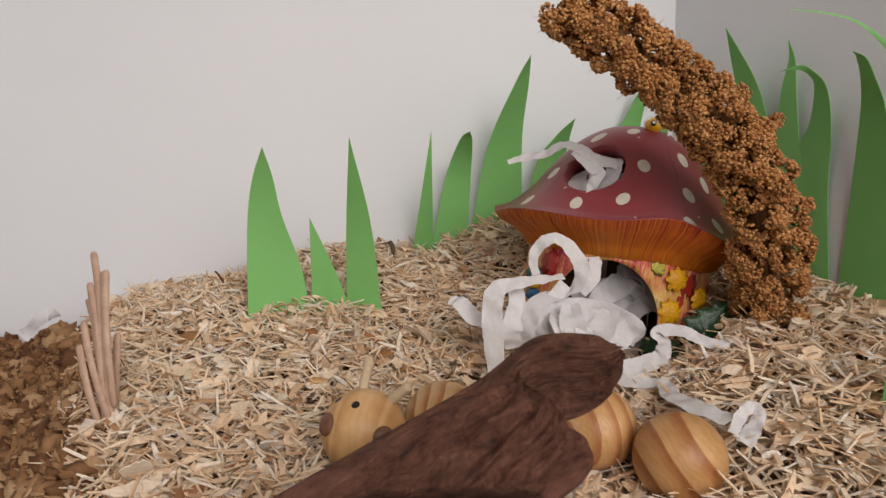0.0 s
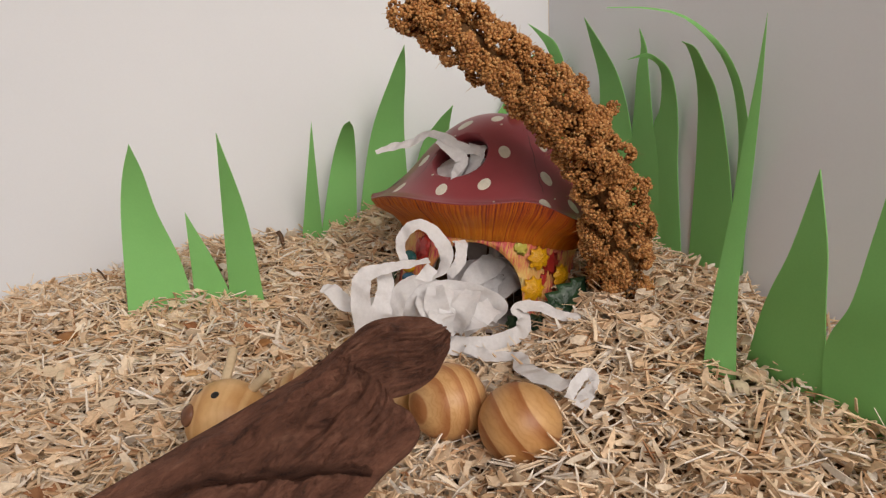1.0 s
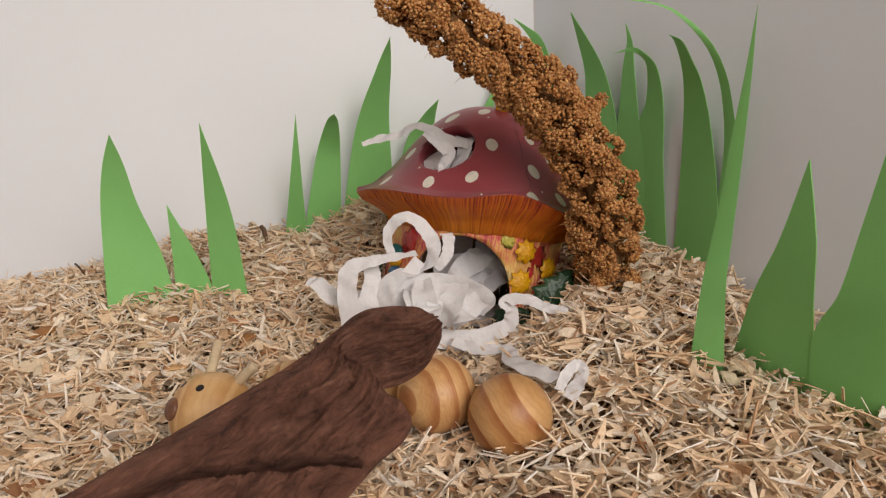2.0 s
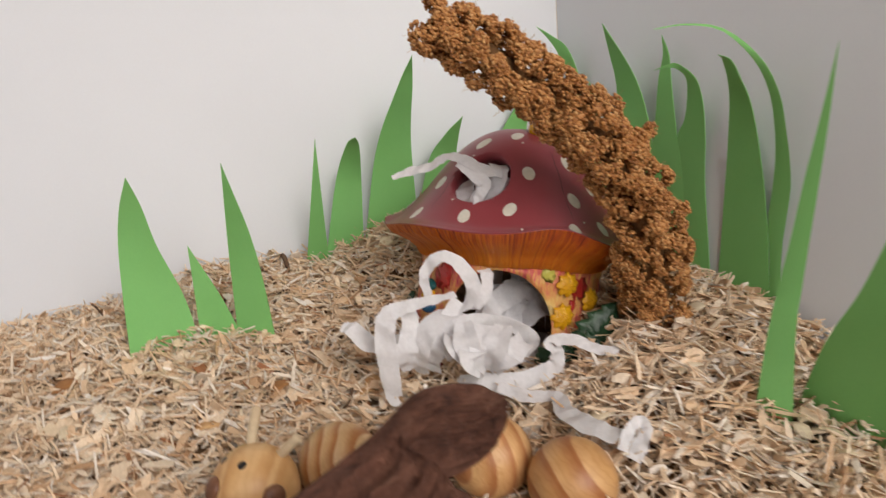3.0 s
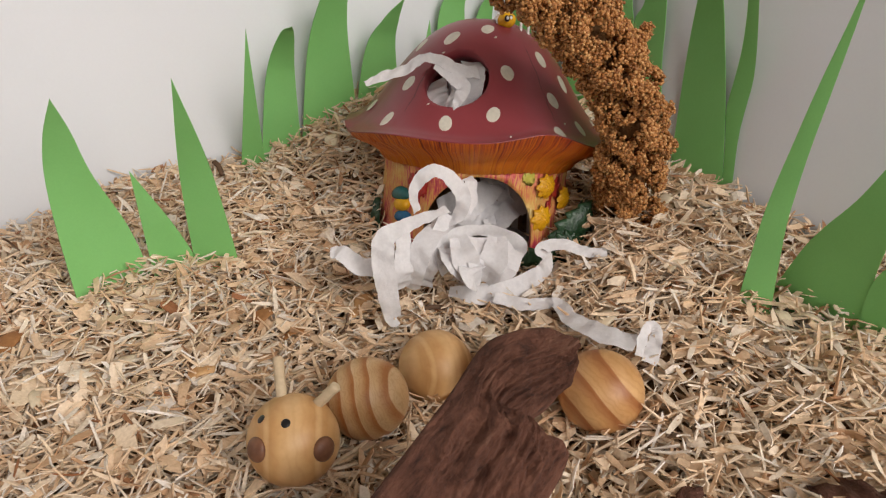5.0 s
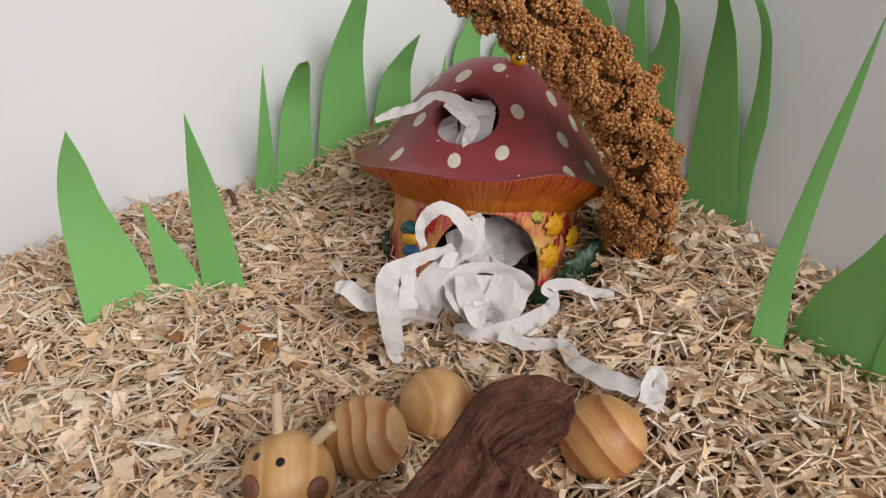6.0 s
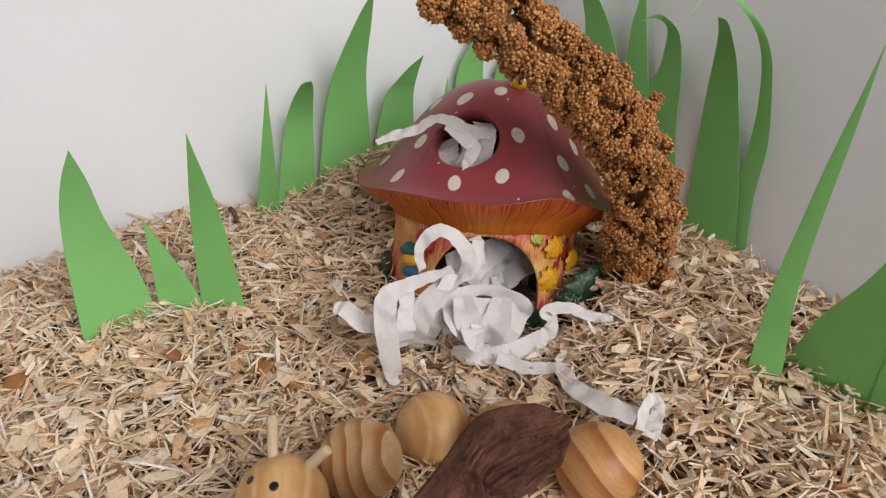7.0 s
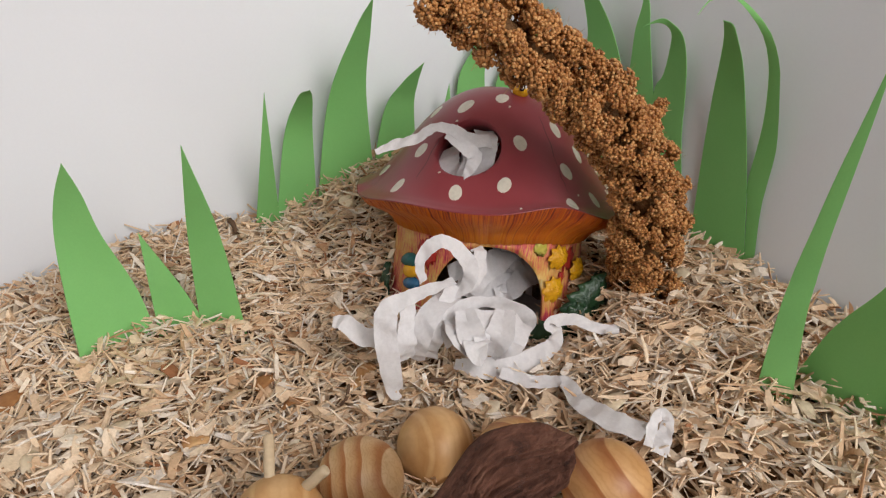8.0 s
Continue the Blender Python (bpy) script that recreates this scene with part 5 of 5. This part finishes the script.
FL_ORANGE = plain("orange_flake", (0.55, 0.28, 0.11), (0.75, 0.48, 0.24), 160, 0.7, 0.4, 700, 0.0004)
FL_BROWN = plain("brown_flake", (0.30, 0.13, 0.045), (0.46, 0.22, 0.08), 160, 0.7, 0.4, 700, 0.0004)
FL_CREAM = plain("cream_flake", (0.68, 0.56, 0.38), (0.80, 0.70, 0.54), 160, 0.7, 0.4, 700, 0.0004)
FL_DARK = plain("dark_twig", (0.08, 0.045, 0.025), (0.17, 0.10, 0.06), 160, 0.8, 0.4, 700, 0.0004)
for x, y, sx, sy, m, lab, sp, cu in ((0.022, 0.280, 0.012, 0.009, FL_ORANGE, "orange-tinted frayed wood flake", 60, 0.35), (0.018, 0.275, 0.009, 0.006, FL_ORANGE, "orange-tinted frayed wood flake", 10, 0.3),
                                     (-0.015, 0.286, 0.010, 0.009, FL_BROWN, "curled reddish-brown wood flake", 30, 0.4), (-0.006, 0.273, 0.010, 0.005, FL_BROWN, "curled reddish-brown wood flake", 5, 0.4),
                                     (-0.102, 0.302, 0.015, 0.010, FL_BROWN, "curled reddish-brown wood flake", 70, 0.3), (0.096, 0.227, 0.014, 0.008, FL_CREAM, "broad cream wood flake", 30, 0.25),
                                     (0.027, 0.312, 0.012, 0.009, FL_CREAM, "broad cream wood flake", 110, 0.3), (-0.040, 0.262, 0.011, 0.008, FL_ORANGE, "orange-tinted frayed wood flake", 0, 0.3),
                                     (0.150, 0.203, 0.010, 0.007, FL_CREAM, "broad cream wood flake", 75, 0.4), (0.158, 0.199, 0.011, 0.006, FL_CREAM, "broad cream wood flake", 130, 0.4),
                                     (-0.065, 0.275, 0.013, 0.007, FL_CREAM, "broad cream wood flake", 20, 0.2), (-0.090, 0.270, 0.011, 0.008, FL_CREAM, "broad cream wood flake", 95, 0.3),
                                     (0.130, 0.235, 0.012, 0.009, FL_CREAM, "broad cream wood flake", 15, 0.25), (0.060, 0.250, 0.010, 0.008, FL_CREAM, "broad cream wood flake", 45, 0.3),
                                     (0.155, 0.272, 0.014, 0.008, FL_CREAM, "broad cream wood flake", 20, 0.35)):
    flake("wood_flake", (x, y), (sx * 0.85, sy * 0.72), m, lab, int(x * 9000) + 7, sp, cu, (8, -10))


def twig(a, b, r, label):
    """A thin rod; heights are over the bedding."""
    a, b = ((x, y, z + float(ground(x, y))) for x, y, z in (a, b))
    tagged(new("twig", stick_mesh("twig", a, b, r, FL_DARK, 0.0006)), label, "twig")


twig((0.041, 0.268, 0.003), (0.050, 0.264, 0.004), 0.0009, "dark bent twig lying on the shavings")
twig((0.010, 0.268, 0.001), (0.014, 0.266, 0.009), 0.0006, "thin dark twig sticking up from the shavings")
twig((-0.045, 0.262, 0.001), (-0.038, 0.276, 0.004), 0.0008, "thin dark twig lying on the shavings")
twig((-0.0190, 0.3835, 0.001), (-0.0225, 0.3830, 0.0085), 0.0013, "short brown twig end by the back board")
twig((-0.1050, 0.3600, 0.001), (-0.1110, 0.3560, 0.011), 0.0005, "thin dark twig sticking up from the shavings")


def bark_crumb(at, size, seed):
    ob = new("bark_piece", blob("bark_piece", size, BARK, 0.55, seed, 4))
    ob.matrix_world = pose(*at, 10, 8, seed * 37)
    tagged(ob, "dark brown broken piece of bark on the shavings", "bark")


bark_crumb((0.074, 0.1540, -0.008), (0.011, 0.006, 0.005), 1)
bark_crumb((0.108, 0.1320, -0.004), (0.015, 0.009, 0.007), 2)


# ---- wood shavings and substrate ----
def scatter(rng, n, x0, x1, y0, y1):
    x, y = rng.uniform(x0, x1, n), rng.uniform(y0, y1, n)
    keep = (x < CORNER[0] + (CORNER[1] - y) * 0.355 / 0.935 - 0.003) & (y < CORNER[1] - 0.038 * (CORNER[0] - x) - 0.003)
    return x[keep], y[keep]


def dark_side(x, y):
    return x < -0.098 - 0.50 * (y - 0.2) + 0.006 * np.sin(y * 160) + 0.004 * np.sin(y * 371)


def chips(name, x, y, z, rng, length, width, tilt, mat, sections=3, jag=0.18, curl=0.10):
    """Thin curved slivers, each of a few cross-sections with torn edges."""
    n = len(x)
    yaw = rng.uniform(0, 2 * np.pi, n)
    pt, rl = rng.normal(0, tilt, n), rng.normal(0, tilt * 1.4, n)
    d = np.stack([np.cos(yaw) * np.cos(pt), np.sin(yaw) * np.cos(pt), np.sin(pt)], -1)
    s = np.stack([-np.sin(yaw), np.cos(yaw), 0 * yaw], -1)
    u = np.cross(d, s)
    s2 = s * np.cos(rl)[:, None] + u * np.sin(rl)[:, None]
    u2 = np.cross(d, s2)
    c = np.stack([x, y, z], -1)
    th = rng.uniform(0.00010, 0.00026, n)[:, None]
    bend = (rng.normal(0, curl, n) * length)[:, None]
    cup = (rng.normal(0, curl, n) * width)[:, None]
    L, W = length[:, None] / 2, width[:, None] / 2
    rows = []
    for k in np.linspace(-1, 1, sections):
        end = abs(k) > 0.99
        mid = c + d * L * k + u2 * bend * (1 - k * k)
        a, b = (rng.uniform(0.25 if sections < 5 else 0.55, 1.0, (n, 1)) if end else 1 + rng.normal(0, jag, (n, 1)) for _ in range(2))
        p = mid - s2 * W * a + u2 * cup + d * L * (rng.normal(0, jag * (1.6 if end else 0.5), (n, 1)))
        q = mid + s2 * W * b + u2 * cup + d * L * (rng.normal(0, jag * (1.6 if end else 0.5), (n, 1)))
        rows.append(np.stack([p - u2 * th, q - u2 * th, q + u2 * th, p + u2 * th], 1))
    vs = np.concatenate(rows, 1).reshape(-1, 3)
    last = 4 * (sections - 1)
    quads = [(3, 2, 1, 0), (last, last + 1, last + 2, last + 3)]
    for a in range(0, last, 4):
        for j in range(4):
            quads.append((a + j, a + (j + 1) % 4, a + 4 + (j + 1) % 4, a + 4 + j))
    fs = (np.array(quads)[None] + (np.arange(n) * 4 * sections)[:, None, None]).reshape(-1, 4)
    return arrays_mesh(name, vs, fs, mat, False)


def build_shavings():
    rng = np.random.default_rng(11)
    # splinters, broader slivers, torn flakes: how many, lengths, widths, sections, tear, curl
    for nm, count, (l0, l1), (w0, w1), sections, jag, curl, up, label in (
            ("wood_splinters", 36000, (0.0060, 0.0185), (0.00055, 0.0013), 3, 0.10, 0.05, 0.0036, "thin pale wood splinters loose on the enclosure floor"),
            ("wood_slivers", 19000, (0.0050, 0.0140), (0.0012, 0.0026), 4, 0.10, 0.06, 0.0036, "flat pale wood slivers loose on the enclosure floor"),
            ("wood_shavings", 5200, (0.0040, 0.0098), (0.0020, 0.0048), 5, 0.22, 0.13, 0.0036, "torn pale wood shavings covering the enclosure floor"),
            ("ragged_flakes", 1500, (0.0060, 0.0115), (0.0040, 0.0078), 7, 0.34, 0.10, 0.0044, "broad ragged cream flakes lying on the shavings")):
        x, y = scatter(rng, count, -0.30, 0.30, 0.10, 0.405)
        keep = ~dark_side(x, y) & (np.hypot(x - 0.082, y - 0.318) > 0.036)
        if nm == "ragged_flakes":
            keep &= y > 0.186
        x, y = x[keep], y[keep]
        n = len(x)
        length, width = l0 + (l1 - l0) * rng.beta(1.5, 2.4, n), w0 + (w1 - w0) * rng.beta(1.3, 2.0, n)
        heap = 0.0022 * np.sin(x * 310 + 2.0 * np.sin(y * 170)) * np.sin(y * 290 + 1.7 * np.sin(x * 210)) + 0.0016 * np.sin(x * 560 + y * 330)
        z = ground(x, y) + heap + rng.uniform(-0.0055, up, n)
        me = chips(nm, x, y, z, rng, length, width, 0.34 if nm == "ragged_flakes" else 0.45, SHAVE, sections, jag, curl)
        tagged(new(nm, me), label, "wood shavings", kind="stuff")


def build_substrate():
    rng = np.random.default_rng(12)
    x, y = scatter(rng, 26000, -0.30, -0.08, 0.10, 0.405)
    keep = dark_side(x - 0.006, y)
    x, y = x[keep], y[keep]
    n = len(x)
    bm = bmesh.new()
    bmesh.ops.create_icosphere(bm, subdivisions=2, radius=1.0)
    bv = np.array([v.co for v in bm.verts])
    bf = np.array([[v.index for v in f.verts] for f in bm.faces])
    bm.free()
    r = np.clip(rng.lognormal(math.log(0.0016), 0.55, n), 0.0006, 0.0052)
    jit = 1 + rng.normal(0, 0.30, (n, len(bv)))
    sq = rng.uniform(0.55, 1.2, (n, 1, 3))
    lift = 0.0035 * np.sin(x * 420 + 1.0 + 2 * np.sin(y * 190)) * np.sin(y * 380 + 1.5 * np.sin(x * 230)) + 0.003 * np.sin(x * 150 + y * 120) + rng.uniform(-0.003, 0.0012, n)
    vs = bv[None] * (r[:, None] * jit)[..., None] * sq + np.stack([x, y, ground(x, y) + lift], -1)[:, None]
    fs = (bf[None] + (np.arange(n) * len(bv))[:, None, None]).reshape(-1, 3)
    me = arrays_mesh("substrate_crumbs", vs.reshape(-1, 3), fs, CRUMB, True)
    tagged(new("substrate_crumbs", me), "dark brown crumbled substrate beside the shavings", "substrate", kind="stuff")
    k = rng.choice(n, min(n, 9000), replace=False)
    length, width = rng.uniform(0.0015, 0.0055, len(k)), rng.uniform(0.0003, 0.0008, len(k))
    me = chips("substrate_fibres", x[k], y[k], ground(x[k], y[k]) + lift[k] + 0.0018, rng, length, width, 0.6, CRUMB)
    tagged(new("substrate_fibres", me), "short brown fibres lying among the substrate crumbs", "substrate", kind="stuff")


build_shavings()
build_substrate()
